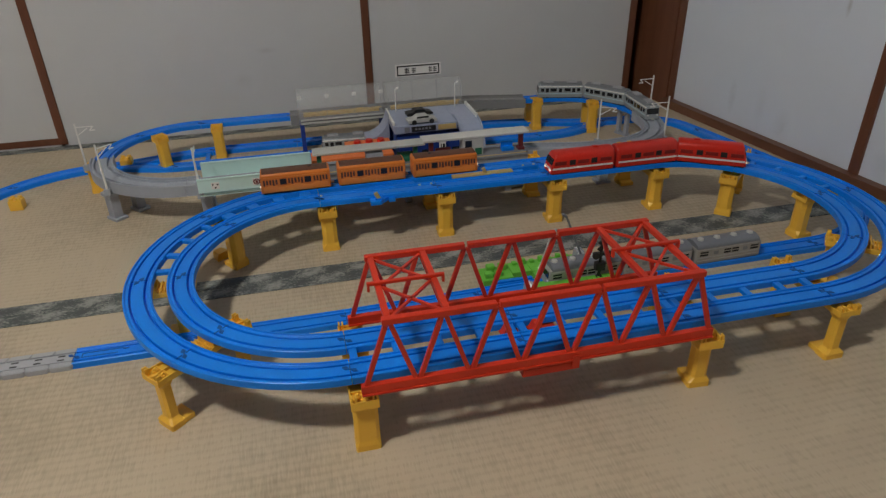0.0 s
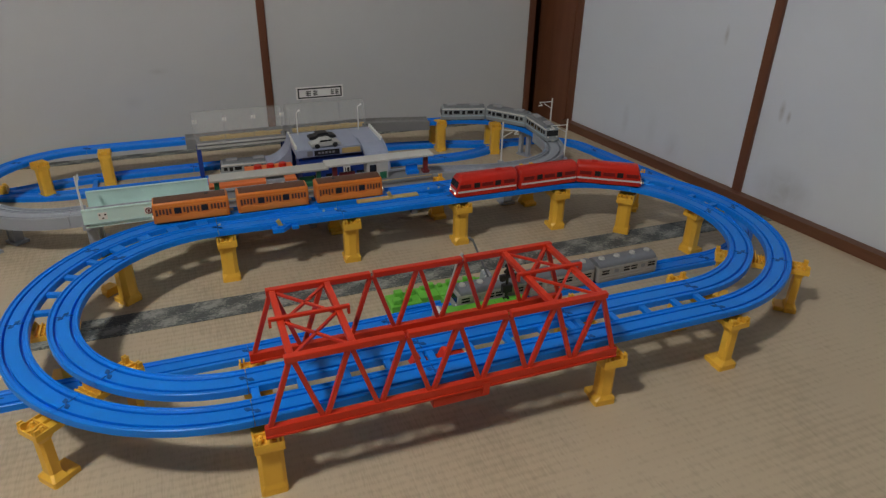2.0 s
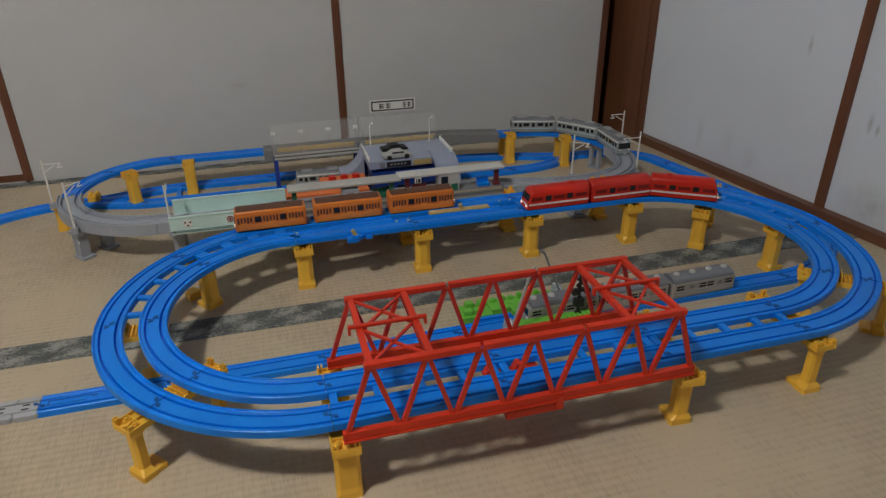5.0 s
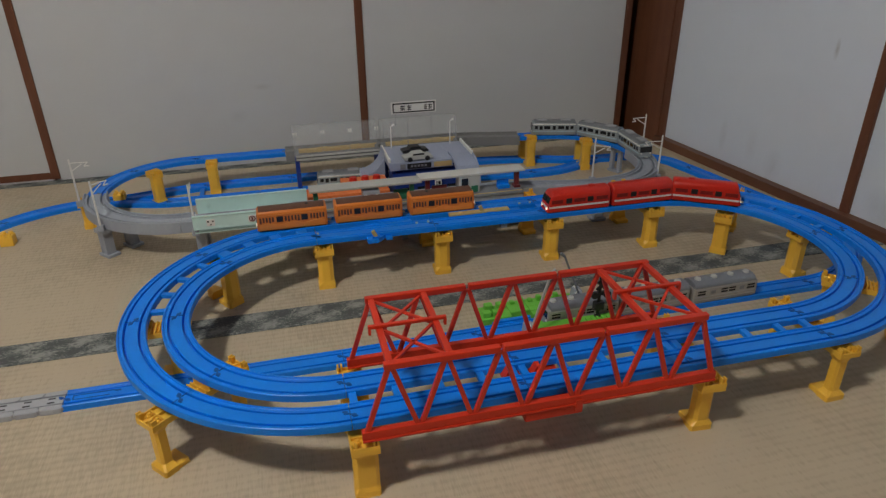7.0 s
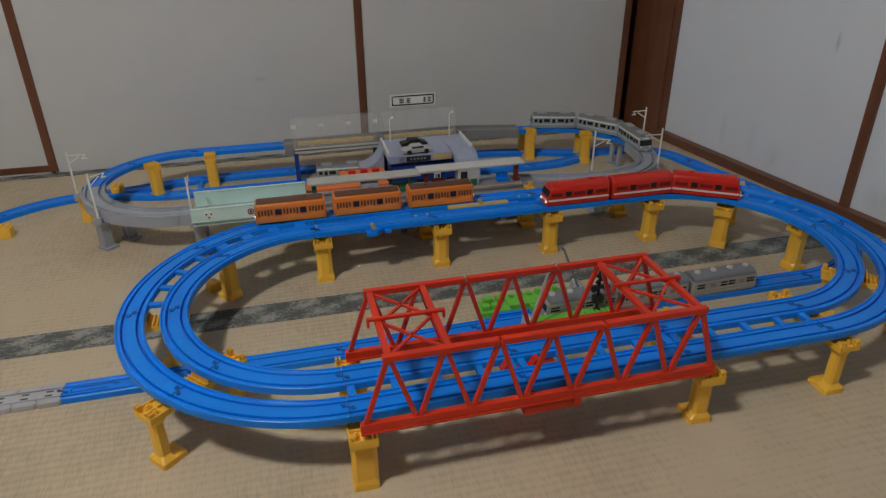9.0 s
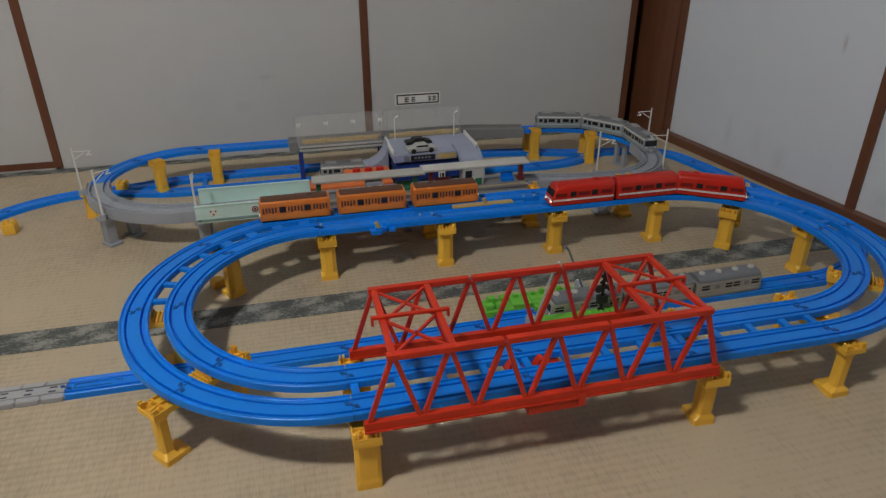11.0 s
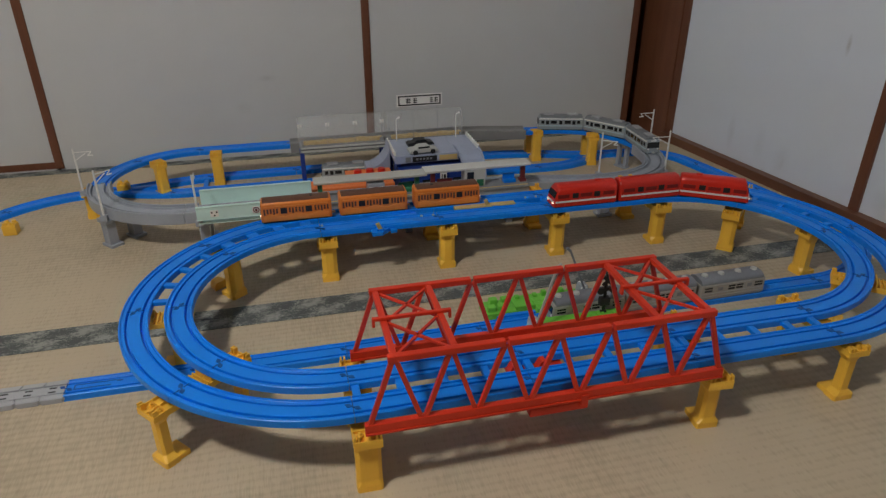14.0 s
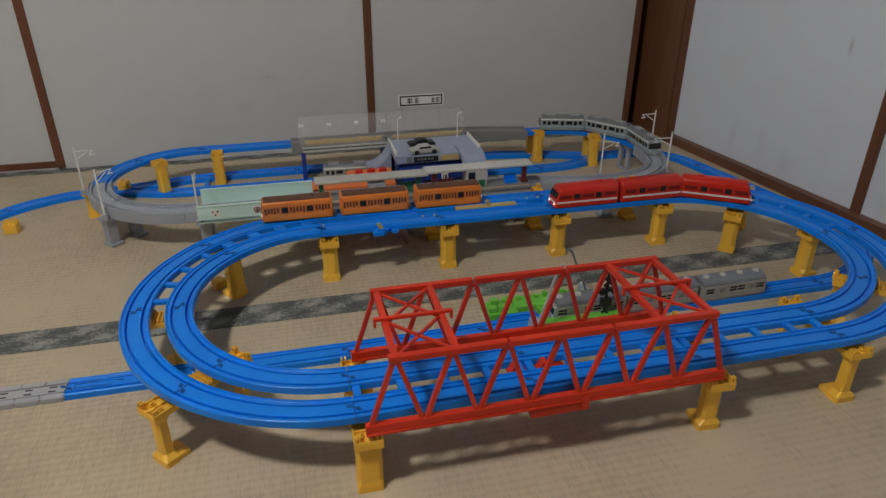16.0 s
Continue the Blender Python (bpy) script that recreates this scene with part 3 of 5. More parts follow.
    bm = B()
    w = min(0.030, reach - 0.005)
    k = max(1, round(w / 0.0058))
    for i in range(-k, k + 1):
        y = mid + i * w / (k + 0.5)
        box(bm, -0.0160 * capw, 0.0160 * capw, y - 0.0008, y + 0.0008, top - 0.0043, top + (0.0026 if abs(y - gap) < 0.0115 else 0.0084))
    part("rib_comb", bm, mat, t)
    return t


PR, PB = 0.2305, 0.2755
first = pier("yellow plastic bridge pier with studs on its cap")
slender = pier("yellow plastic bridge pier with a slender flared column", cols=(-0.0530, 0.0680), half=0.0810, inner=0.0640, gap=0.0100, cap_h=0.0045, flat=0.0052, wide=0.0090, chamfer=0.0036, flare=1.65, thin=0.72)
front_block = pier("broad yellow plastic bridge pier at the end of the truss", cols=(-0.0600, 0.0685), inner=0.0710, gap=0.0145, flat=0.0105, wide=0.0150, chamfer=0.0030, flare=1.06)
end_block = pier("yellow plastic bridge pier under the end of the truss", cols=(-0.0600, 0.0685), half=0.0885, inner=0.0710, gap=0.0145, flat=0.0066, wide=0.0112, chamfer=0.0035, flare=1.36, thin=0.85)
piers = {}
for src, x, y, a in ((front_block, 0.011, -PR, 180), (end_block, 2 * LEN + 0.027, -PR + 0.003, 176), (slender, 3 * LEN + 0.0195, -PR + 0.008, 180.5)):
    piers.setdefault(src, []).append((x, y, a))
for k in range(4):
    piers.setdefault(first, []).append((k * LEN + (0.011, 0.014, 0.018, 0.018)[k], PB, 0))
for src, cx_, r, a in ((slender, 0, 0.2340, 221.5), (slender, L, 0.2430, -40.3), (first, L, 0.2655, 46.5)):
    piers[src].append((cx_ + r * math.cos(radians(a)), r * math.sin(radians(a)), a - 90))
for src, spots in piers.items():
    src.matrix_world = pose(*spots[0][:2], 0, 0, 0, spots[0][2])
    for x, y, a in spots[1:]:
        copy_thing(src, pose(x, y, 0, 0, 0, a))
narrow = pier("narrow yellow plastic pier below the inner curve", cols=(-0.004,), half=0.030, cap_h=0.0033, gap=0.0150)
narrow.matrix_world = pose(-0.230, 0.002, 0, 0, 0, 90)
side_pier = pier("narrow yellow plastic pier under the curve", cols=(-0.024,), half=0.038, cap_h=0.0033, gap=-0.0120)
copy_thing(side_pier, pose(L + 0.238 * math.cos(radians(7.5)), 0.238 * math.sin(radians(7.5)), 0, 0, 0, -82.5))
bm = B()
prism(bm, [(-0.0146, 0.018), (0.0146, 0.018), (0.0100, 0.038), (-0.0100, 0.038)], ((0, 1, 1, 0), (0.008, 1, 1, 0), (0.014, 0.75, 1, 0)))
part("rear_foot", bm, YELLOW, side_pier)
side_pier.matrix_world = pose(0.266 * math.cos(radians(129.5)), 0.266 * math.sin(radians(129.5)), 0, 0, 0, 39.5)


# ---- red truss bridge ----
def truss_bridge():
    t = thing("truss_bridge", "red plastic truss bridge over the double track", "toy bridge")
    cy, half = -0.2425, 0.0695
    zb0, zb1, zt = 0.0905, 0.104, 0.191
    bot = [0.0125 + 0.0622 * k for k in range(8)]
    top = [0.0436 + 0.0622 * k for k in range(7)]
    for s in (-1, 1):
        y = cy + s * half
        bm = B()
        box(bm, bot[0] - 0.004, bot[-1] + 0.002, y - 0.004, y + 0.004, zb0 + 0.003, zb1, 0.001)
        box(bm, bot[0] - 0.004, bot[-1] + 0.002, y - 0.0055, y + 0.0055, zb0, zb0 + 0.003, 0.001)
        part("bottom_beam", bm, RED, t)
        for a, b in ((top[0] - 0.007, top[2] - 0.002), (top[2] + 0.002, top[4] - 0.002), (top[4] + 0.002, top[6] + 0.007)):
            bm = B()
            box(bm, a, b, y - 0.0041, y + 0.0041, zt - 0.0076, zt, 0.001)
            part("top_beam", bm, RED, t)
        for k, x in enumerate(top):
            for d, xb in ((-0.002, bot[k] + 0.002), (0.002, bot[k + 1] - 0.003)):
                bm = B()
                bar(bm, (x + d, y, zt - 0.007), (xb, y, zb1 - 0.002), 0.0055, 0.0050, up=(0, 1, 0), bevel=0.0006)
                part("diagonal", bm, RED, t)
    for ka, kb in ((0, 1), (5, 6)):
        xa, xb = top[ka], top[kb] + (0.004 if ka == 0 else 0)
        if ka == 5:
            xa -= 0.004
        for x in (xa, xb):
            bm = B()
            box(bm, x - 0.0038, x + 0.0038, cy - half + 0.0043, cy + half - 0.0043, zt - 0.007, zt - 0.0005, 0.001)
            part("cross_beam", bm, RED, t)
        for y0, y1, in ((cy - half + 0.006, cy - 0.002), (cy + 0.002, cy + half - 0.006)):
            for p, q in (((xa + 0.0047, y0), (xb - 0.0047, y1)), ((xa + 0.0047, y1), (xb - 0.0047, y0))):
                bm = B()
                bar(bm, (*p, zt - 0.0045), (*q, zt - 0.0045), 0.0032, 0.0030)
                part("brace", bm, RED, t)
        bm = B()
        box(bm, xa - 0.013, xb + 0.013, cy - 0.0025, cy + 0.0025, zt - 0.0005, zt + 0.0034, 0.0008)
        for x in (xa - 0.013, xb + 0.010):
            box(bm, x, x + 0.003, cy - 0.003, cy + 0.003, zt - 0.008, zt + 0.001, 0.0005)
        part("hook_bar", bm, RED, t)
    # belly box and small wedge stops between the tracks
    bm = B()
    box(bm, 0.200, 0.271, cy - half - 0.003, cy + half + 0.003, 0.0765, 0.0882, 0.0015)
    box(bm, 0.262, 0.271, cy - half - 0.0060, cy - half - 0.0045, 0.080, 0.099, 0.0005)
    part("belly_box", bm, RED, t)
    for s in (-1, 1):
        bm = B()
        vs = box(bm, 0.214, 0.232, cy - 0.006, cy + 0.006, zb0, zb1 - 0.002, 0)
        for v in vs:
            if v.co.z > zb1 - 0.004:
                v.co.x = 0.223 + (v.co.x - 0.223) * 0.3
        bmesh.ops.transform(bm, matrix=Matrix.Translation((s * 0.019, 0, 0)), verts=bm.verts)
        part("wedge_stop", bm, RED, t)
    return t


truss_bridge()


# ---- low line on the mats ----
ZL = 0.0088


def low_y(x):
    """The line on the mats is not quite straight: it drifts away from the double track towards the wall."""
    return -0.0325 + 0.0135 * min(max(x / 0.5, 0.0), 1.0) + 0.0025 * min(max((x - 0.5) / 0.36, 0.0), 1.0)


LOWY = low_y(-0.378)
WALLX = 1.058
low = "blue plastic rail lying on the mats"
LOW_JOINTS = (-0.378, -0.205, 0.013, 0.229, 0.445, 0.661, 0.862)
for x0, x1 in zip(LOW_JOINTS, LOW_JOINTS[1:]):
    rail(straight_line(x0, low_y(x0), x1, low_y(x1), ZL), low, "floor track", name="straight_rail")

bm = B()
for x0, x1, y0, y1 in ((-0.366, -0.312, 0.0040, 0.0052), (-0.366, -0.318, -0.0052, -0.0040), (-0.3675, -0.3660, -0.0052, 0.0052), (-0.312, -0.304, 0.0015, 0.0040)):
    box(bm, x0, x1, LOWY + y0, LOWY + y1, ZL - 0.0009, ZL - 0.0003)
first_low = [o for o in bpy.data.objects if o.name.startswith("straight_rail") and o.parent is None][-6]
part("recess_line", bm, GAP, first_low)


def grey_floor_rail(x0, x1):
    """Flexible-looking grey rail: notched side flanges, two grooves, paired slots along the middle."""
    t = thing("straight_rail", "grey plastic rail with notched edges lying on the mats", "toy rail", "floor track")
    bm = B()
    box(bm, x0 + 0.0006, x1 - 0.0006, LOWY - 0.0190, LOWY + 0.0190, 0.0003, ZL - 0.0052, 0.0006)
    part("rail_base", bm, PALEGREY, t)
    bm = B()
    box(bm, x0 + 0.0006, x1 - 0.0006, LOWY - 0.0084, LOWY + 0.0084, ZL - 0.0052, ZL - 0.0006, 0.0004)
    part("middle_strip", bm, PALEGREY, t)
    k = round((x1 - x0) / 0.031)
    w = (x1 - x0) / k
    for i in range(k):
        a = x0 + i * w
        for s0 in (-1, 1):
            ya, yb = sorted((LOWY + s0 * 0.0112, LOWY + s0 * 0.0200))
            bm = B()
            vs = box(bm, a + 0.0008, a + w - 0.0008, ya, yb, ZL - 0.0052, ZL, 0.0006)
            for v in vs:
                if abs(v.co.y - LOWY) > 0.016:
                    v.co.x += 0.0030
            box(bm, a + 0.0035, a + w - 0.0010, LOWY + s0 * 0.0200 - 0.0012, LOWY + s0 * 0.0200 + 0.0012, 0.0003, ZL - 0.0006, 0.0005)
            part("flange", bm, PALEGREY, t)
            bm = B()
            box(bm, a + w * 0.3, a + w * 0.3 + 0.0095, LOWY + s0 * 0.0045 - 0.0014, LOWY + s0 * 0.0045 + 0.0014, ZL - 0.0007, ZL - 0.0003)
            part("slot", bm, BLACK, t)
    return t


for i in range(3):
    x1 = -0.378 - i * 0.217
    grey_floor_rail(x1 - 0.217, x1)
# the line bends up along the wall, runs beside it and bends in behind the station
for a in (270, 315):
    rail(arc_line(WALLX - R0 + 0.02, low_y(1.0) + R0, R0, a, a + 45, ZL), low, "floor track", name="curved_rail")
W0 = (WALLX + 0.02, low_y(1.0) + R0)
W1 = (0.996, 0.583)
hh = math.atan2(W1[1] - W0[1], W1[0] - W0[0])
for i in range(2):
    a, b = i / 2, (i + 1) / 2
    rail([(W0[0] + (W1[0] - W0[0]) * k, W0[1] + (W1[1] - W0[1]) * k, ZL, hh) for k in (a, b)], low, "floor track", name="straight_rail")


def flow(points, n=8):
    """A smooth line of (x, y, z, heading) through points of the plan."""
    p = [Vector(q) for q in points]
    p = [2 * p[0] - p[1]] + p + [2 * p[-1] - p[-2]]
    out = []
    for i in range(1, len(p) - 2):
        for k in range(n + (i == len(p) - 3)):
            u = k / n
            q = 0.5 * ((2 * p[i]) + (p[i + 1] - p[i - 1]) * u + (2 * p[i - 1] - 5 * p[i] + 4 * p[i + 1] - p[i + 2]) * u * u + (3 * p[i] - p[i - 1] - 3 * p[i + 1] + p[i + 2]) * u ** 3)
            d = 0.5 * ((p[i + 1] - p[i - 1]) + 2 * u * (2 * p[i - 1] - 5 * p[i] + 4 * p[i + 1] - p[i + 2]) + 3 * u * u * (3 * p[i] - p[i - 1] - 3 * p[i + 1] + p[i + 2]))
            out.append((q.x, q.y, math.atan2(d.y, d.x) % (2 * math.pi)))
    return out


def lay(points, z):
    """Rails of about 0.21 m each along a flowing line."""
    line = [(x, y + 0.008, z, h) for x, y, h in flow(points)]
    start, run = 0, 0.0
    for i in range(1, len(line)):
        run += math.hypot(line[i][0] - line[i - 1][0], line[i][1] - line[i - 1][1])
        if run > 0.208 or i == len(line) - 1:
            rail(line[start:i + 1], low, "floor track", name="curved_rail")
            start, run = i, 0.0


lay([(0.996, 0.575), (0.972, 0.650), (0.905, 0.704), (0.805, 0.713), (0.720, 0.726), (0.632, 0.754), (0.542, 0.773), (0.450, 0.780), (0.200, 0.781), (0.0, 0.779), (-0.199, 0.778), (-0.266, 0.772), (-0.331, 0.760), (-0.400, 0.744), (-0.460, 0.734)], ZL)
for i in range(3):
    rail(arc_line(-0.46, 0.742 - 0.28, 0.28, 90 + 45 * i, 135 + 45 * i, ZL), low, "floor track", name="curved_rail")
# passing line through the station
PY = 0.687
lay([(0.790, 0.712), (0.745, 0.692), (0.700, 0.667), (0.640, 0.652), (0.550, 0.651), (0.450, 0.661), (0.250, 0.673), (0.0, 0.683), (-0.259, 0.686), (-0.330, 0.691), (-0.395, 0.709), (-0.450, 0.731)], ZL + 0.0003)
bm = B()
bar(bm, (-0.243, 0.712, ZL - 0.004), (-0.243, 0.767, ZL - 0.004), 0.010, 0.007, bevel=0.0008)
tagged(part("track_spacer", bm, BLUE), "blue plastic spacer between the floor tracks", "toy rail")


# ---- upper loop behind ----
UZ, UR, UX0, UX1, UCY = 0.080, 0.190, -0.249, 0.622, 0.594
RCY = 0.5575          # the loop sags towards the double track at this end
UST = 0.215
BEND = 0.396
HALF_GREY = [(0.0082, 0.0), (0.0086, 0.0012), (0.0104, 0.0012), (0.0108, -0.006), (0.0148, -0.006), (0.0152, 0.0010), (0.0168, 0.0010), (0.0172, 0), (0.0203, 0), (0.0206, 0.0040), (0.0212, 0.0045), (0.0230, 0.0045), (0.0235, 0.0038), (0.0235, -0.019)]
GPROF = [(-u, w) for u, w in HALF_GREY[::-1]] + HALF_GREY


def sagging(y0, y1, x0=BEND, x1=UX1, n=10):
    """A straight that eases from one line to another."""
    out = []
    for i in range(n + 1):
        k = i / n
        e = k * k * (3 - 2 * k)
        out.append((x0 + (x1 - x0) * k, y0 + (y1 - y0) * e, UZ, math.atan((y1 - y0) * 6 * k * (1 - k) / (x1 - x0))))
    return out


def right_bend(a):
    """Radius of the grey curve, a little wider in the middle than at its ends."""
    return UR + 0.013 * math.sin(radians(2 * min(max(a - 270, 0), 90))) ** 2


def wide_arc(a0, a1, n=12):
    out = []
    for i in range(n + 1):
        a = a0 + (a1 - a0) * i / n
        r = right_bend(a)
        out.append((UX1 + r * math.cos(radians(a)), RCY + r * math.sin(radians(a)), UZ, radians(a + 90) - math.atan(0.026 * math.sin(radians(4 * (a - 270))) / r)))
    return out


grey_lab = "grey plastic elevated rail with raised edges"
for a in (180, 225):
    rail(arc_line(UX0, UCY, UR, a, a + 45, UZ), grey_lab, "upper loop", GREY, GPROF, name="curved_rail")
for a in (270, 315):
    rail(wide_arc(a, a + 45), grey_lab, "upper loop", GREY, GPROF, name="curved_rail")
for a0, a1 in ((90, 135), (135, 180)):
    rail(arc_line(UX0, UCY, UR, a0, a1, UZ), "blue plastic curved rail on yellow piers", "upper loop", name="curved_rail")
for a0, a1 in ((0, 45), (45, 90)):
    rail(arc_line(UX1, RCY, UR, a0, a1, UZ), "blue plastic curved rail on yellow piers", "upper loop", name="curved_rail")
for i in range(4):
    x = UX0 + i * UST
    if i == 0:
        rail(straight_line(UX0, UCY - UR, UX0 + 0.0255, UCY - UR, UZ), "short grey plastic rail before the girder bridge", "upper loop", GREY, GPROF, name="straight_rail")
    near = straight_line(x + (0.026 if i == 0 else 0), UCY - UR, x + UST, UCY - UR, UZ) if i < 3 else sagging(UCY - UR, RCY - UR)
    far = straight_line(x, UCY + UR, x + UST, UCY + UR, UZ) if i < 3 else sagging(UCY + UR, RCY + UR)
    rail(near, grey_lab, "upper loop", GREY, GPROF if i else PROFILE, name="straight_rail")
    if i == 3:
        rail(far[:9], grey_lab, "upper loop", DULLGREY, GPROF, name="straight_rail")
        rail(far[8:], "short blue plastic rail on the upper loop", "upper loop", name="straight_rail")
        continue
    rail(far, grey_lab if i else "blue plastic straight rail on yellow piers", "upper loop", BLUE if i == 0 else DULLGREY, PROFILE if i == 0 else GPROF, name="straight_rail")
yellow_low = pier("yellow plastic bridge pier under the upper loop", top=0.0745, cols=(-0.006,), half=0.0155, capw=0.80, cap_h=0.0040, wide=0.0122, foot_w=0.0126, flare=1.0, flat=0.0070, chamfer=0.0040)
yellow_two = pier("two-legged yellow plastic pier under the upper loop", top=0.0745, cols=(-0.006, 0.050), half=0.0155, capw=0.80, cap_h=0.0040, wide=0.0122, foot_w=0.0126, flare=1.0, flat=0.0070, chamfer=0.0040)
ups = [(UX0 + 0.038, UCY + UR - 0.034, 0), (UX0 - 0.089, UCY + 0.118, 37), (0.606, 0.7370, 0), (0.737, 0.672, -8), (UX0 - UR - 0.0410, UCY + 0.015, -90)]
yellow_low.matrix_world = pose(*ups[0][:2], 0, 0, 0, ups[0][2])
yellow_side = pier("yellow plastic pier beside the grey curve", top=0.0590, cols=(-0.002,), half=0.0150, capw=0.72, cap_h=0.0040, wide=0.0105, foot_w=0.0109, flare=1.0, flat=0.0062, chamfer=0.0040)
yellow_side.matrix_world = pose(UX0 - UR - 0.0290, UCY + 0.012, 0, 0, 0, -90)
yellow_two.matrix_world = pose(*ups[2][:2], 0, 0, 0, ups[2][2])
for src, (x, y, a) in ((yellow_low, ups[1]), (yellow_two, ups[3])):
    copy_thing(src, pose(x, y, 0, 0, 0, a))


def grey_pier():
    """Two-legged pier; the inner leg stands towards the middle of the loop."""
    t = thing("elevated_pier", "grey plastic two-legged pier with flat feet", "toy bridge pier", "grey piers")
    for y0, y1 in ((-0.0200, -0.0030), (0.0330, 0.0500)):
        bm = B()
        box(bm, -0.0085, 0.0085, y0, y1, 0.006, 0.0525, 0.0012)
        box(bm, -0.0097, -0.0070, y0 - 0.0012, y1 + 0.0012, 0.0055, 0.0525, 0.0006)
        box(bm, 0.0070, 0.0097, y0 - 0.0012, y1 + 0.0012, 0.0055, 0.0525, 0.0006)
        part("column", bm, GREY, t)
        bm = B()
        box(bm, -0.0165, 0.0165, y0 - 0.004, y1 + 0.006, 0, 0.006, 0.001)
        part("foot", bm, GREY, t)
    bm = B()
    box(bm, -0.0145, 0.0145, -0.0245, 0.0550, 0.0525, 0.0605, 0.001)
    part("cap", bm, GREY, t)
    return t


gp = grey_pier()
gs = [(UX0 + 0.033, UCY - UR, 0), (UX1, RCY - UR, 0), (0.0, UCY - UR, 0), (0.431, UCY - UR - 0.001, 0)]
for a in (223, 315):
    cx0, cy0, r = (UX0, UCY, UR + 0.010) if a == 223 else (UX1, RCY, right_bend(a))
    gs.append((cx0 + r * math.cos(radians(a)), cy0 + r * math.sin(radians(a)), a + 90))
for i, (x, y, a) in enumerate(gs):
    m = pose(x, y, 0, 0, 0, a)
    if i == 0:
        gp.matrix_world = m
    else:
        copy_thing(gp, m)


def slim_pier(x, y, a):
    """Slim grey support: two thin posts on a shared foot under a narrow cap."""
    t = thing("elevated_pier", "slim grey plastic pier with two thin posts", "toy bridge pier", "grey piers", pose(x, y, 0, 0, 0, a))
    for u in (-0.012, 0.012):
        bm = B()
        box(bm, u - 0.0048, u + 0.0048, -0.0055, 0.0055, 0.005, 0.0580, 0.0010)
        part("post", bm, GREY, t)
    bm = B()
    box(bm, -0.0185, 0.0185, -0.0095, 0.0095, 0, 0.005, 0.0010)
    part("foot", bm, GREY, t)
    bm = B()
    box(bm, -0.0175, 0.0175, -0.0070, 0.0070, 0.0580, 0.0640, 0.0010)
    part("cap", bm, GREY, t)


slim_pier(0.806, 0.628, -66)


# ---- catenary masts on the grey loop ----
def mast(x, y, towards=None, drop=0.0, reach=1.0):
    """White mast with a bracket arm that reaches over the track."""
    d = Vector(towards or (min(max(x, UX0), UX1) - x, UCY - y, 0)).normalized() * reach
    t = thing("catenary_mast", "white plastic catenary mast with a bracket arm", "toy mast", "masts on the loop", pose(x, y, 0.070))
    h = 0.094
    bm = B()
    rod(bm, (0, 0, 0), (0, 0, h), 0.0022, 0.0018, 8)
    part("pole", bm, WHITE, t)
    bm = B()
    g = h - drop
    a, b = Vector((0, 0, g - 0.008)), d * 0.034 + Vector((0, 0, g - 0.009))
    rod(bm, a, b, 0.0011, seg=6)
    rod(bm, Vector((0, 0, g - 0.026)), d * 0.022 + Vector((0, 0, g - 0.012)), 0.0011, seg=6)
    rod(bm, b, d * 0.026 + Vector((0, 0, g - 0.017)), 0.0012, seg=6)
    rod(bm, d * 0.026 + Vector((0, 0, g - 0.017)), d * 0.036 + Vector((0, 0, g - 0.017)), 0.0013, seg=6)
    part("bracket", bm, WHITE, t)
    bm = B()
    box(bm, -0.006, 0.006, -0.006, 0.006, -0.010, 0.002, 0.001)
    part("socket", bm, GREY, t)


mast(0.793, 0.408, (-1.0, 0.15, 0), 0.006, 1.15)
mast(0.640, 0.430, (0.9, -0.4, 0), 0.010)
for x, y in ((0.846, 0.575), (-0.473, 0.585), (-0.404, 0.436), (-0.221, 0.368)):
    mast(x, y)


# ---- mint girder bridge ----
def mint_bridge():
    t = thing("girder_bridge", "pale mint plastic girder bridge with printed emblems", "toy bridge")
    x0, x1, cy = UX0 + 0.026, -0.002, UCY - UR
    for s in (-1, 1):
        y = cy + s * 0.045
        bm = B()
        zb = 0.076 if s < 0 else 0.066
        box(bm, x0, x1, y - 0.002, y + 0.002, zb, 0.100, 0.0006)
        box(bm, x0, x1, y - 0.003, y + 0.003, 0.0995, 0.1020, 0.0006)
        box(bm, x0, x1, y - 0.0026, y + 0.0026, zb - 0.002, zb, 0.0006)
        part("girder", bm, MINT, t)
    bm = B()
    box(bm, x0 + 0.001, x1 - 0.001, cy - 0.0425, cy + 0.0425, 0.0645, 0.068, 0.0005)
    part("deck", bm, MINT, t)
    y = cy - 0.0495
    for x, kind in ((x0 + 0.033, 0), ((x0 + x1) / 2, 1), (x1 - 0.04, 0)):
        bm = B()
        box(bm, x - 0.0075, x + 0.0075, cy - 0.0478, cy - 0.0468, 0.0805, 0.0940)
        pl = part("emblem_plate", bm, WHITE, t, "white printed emblem plate")
        if kind:
            bm = B()
            n = 20
            for i in range(n):
                a0, a1 = 2 * math.pi * i / n, 2 * math.pi * (i + 1) / n
                q = [(r * math.cos(a), r * math.sin(a)) for a, r in ((a0, 0.0042), (a1, 0.0042), (a1, 0.0062), (a0, 0.0062))]
                bm.faces.new([bm.verts.new((x + u, cy - 0.0482, 0.0873 + w)) for u, w in q])
            part("emblem_ring", bm, MAROON, pl)
            bm = B()
            box(bm, x - 0.002, x + 0.002, cy - 0.0484, cy - 0.0481, 0.0845, 0.090)
            part("emblem_mark", bm, MAROON, pl)
        else:
            for u, w in ((-0.0045, 0.0025), (0.0045, 0.0025), (0, -0.004)):
                bm = B()
                rod(bm, (x + u, cy - 0.0477, 0.0873 + w), (x + u, cy - 0.0484, 0.0873 + w), 0.0017, seg=10)
                part("emblem_mark", bm, BLACK, pl)


mint_bridge()


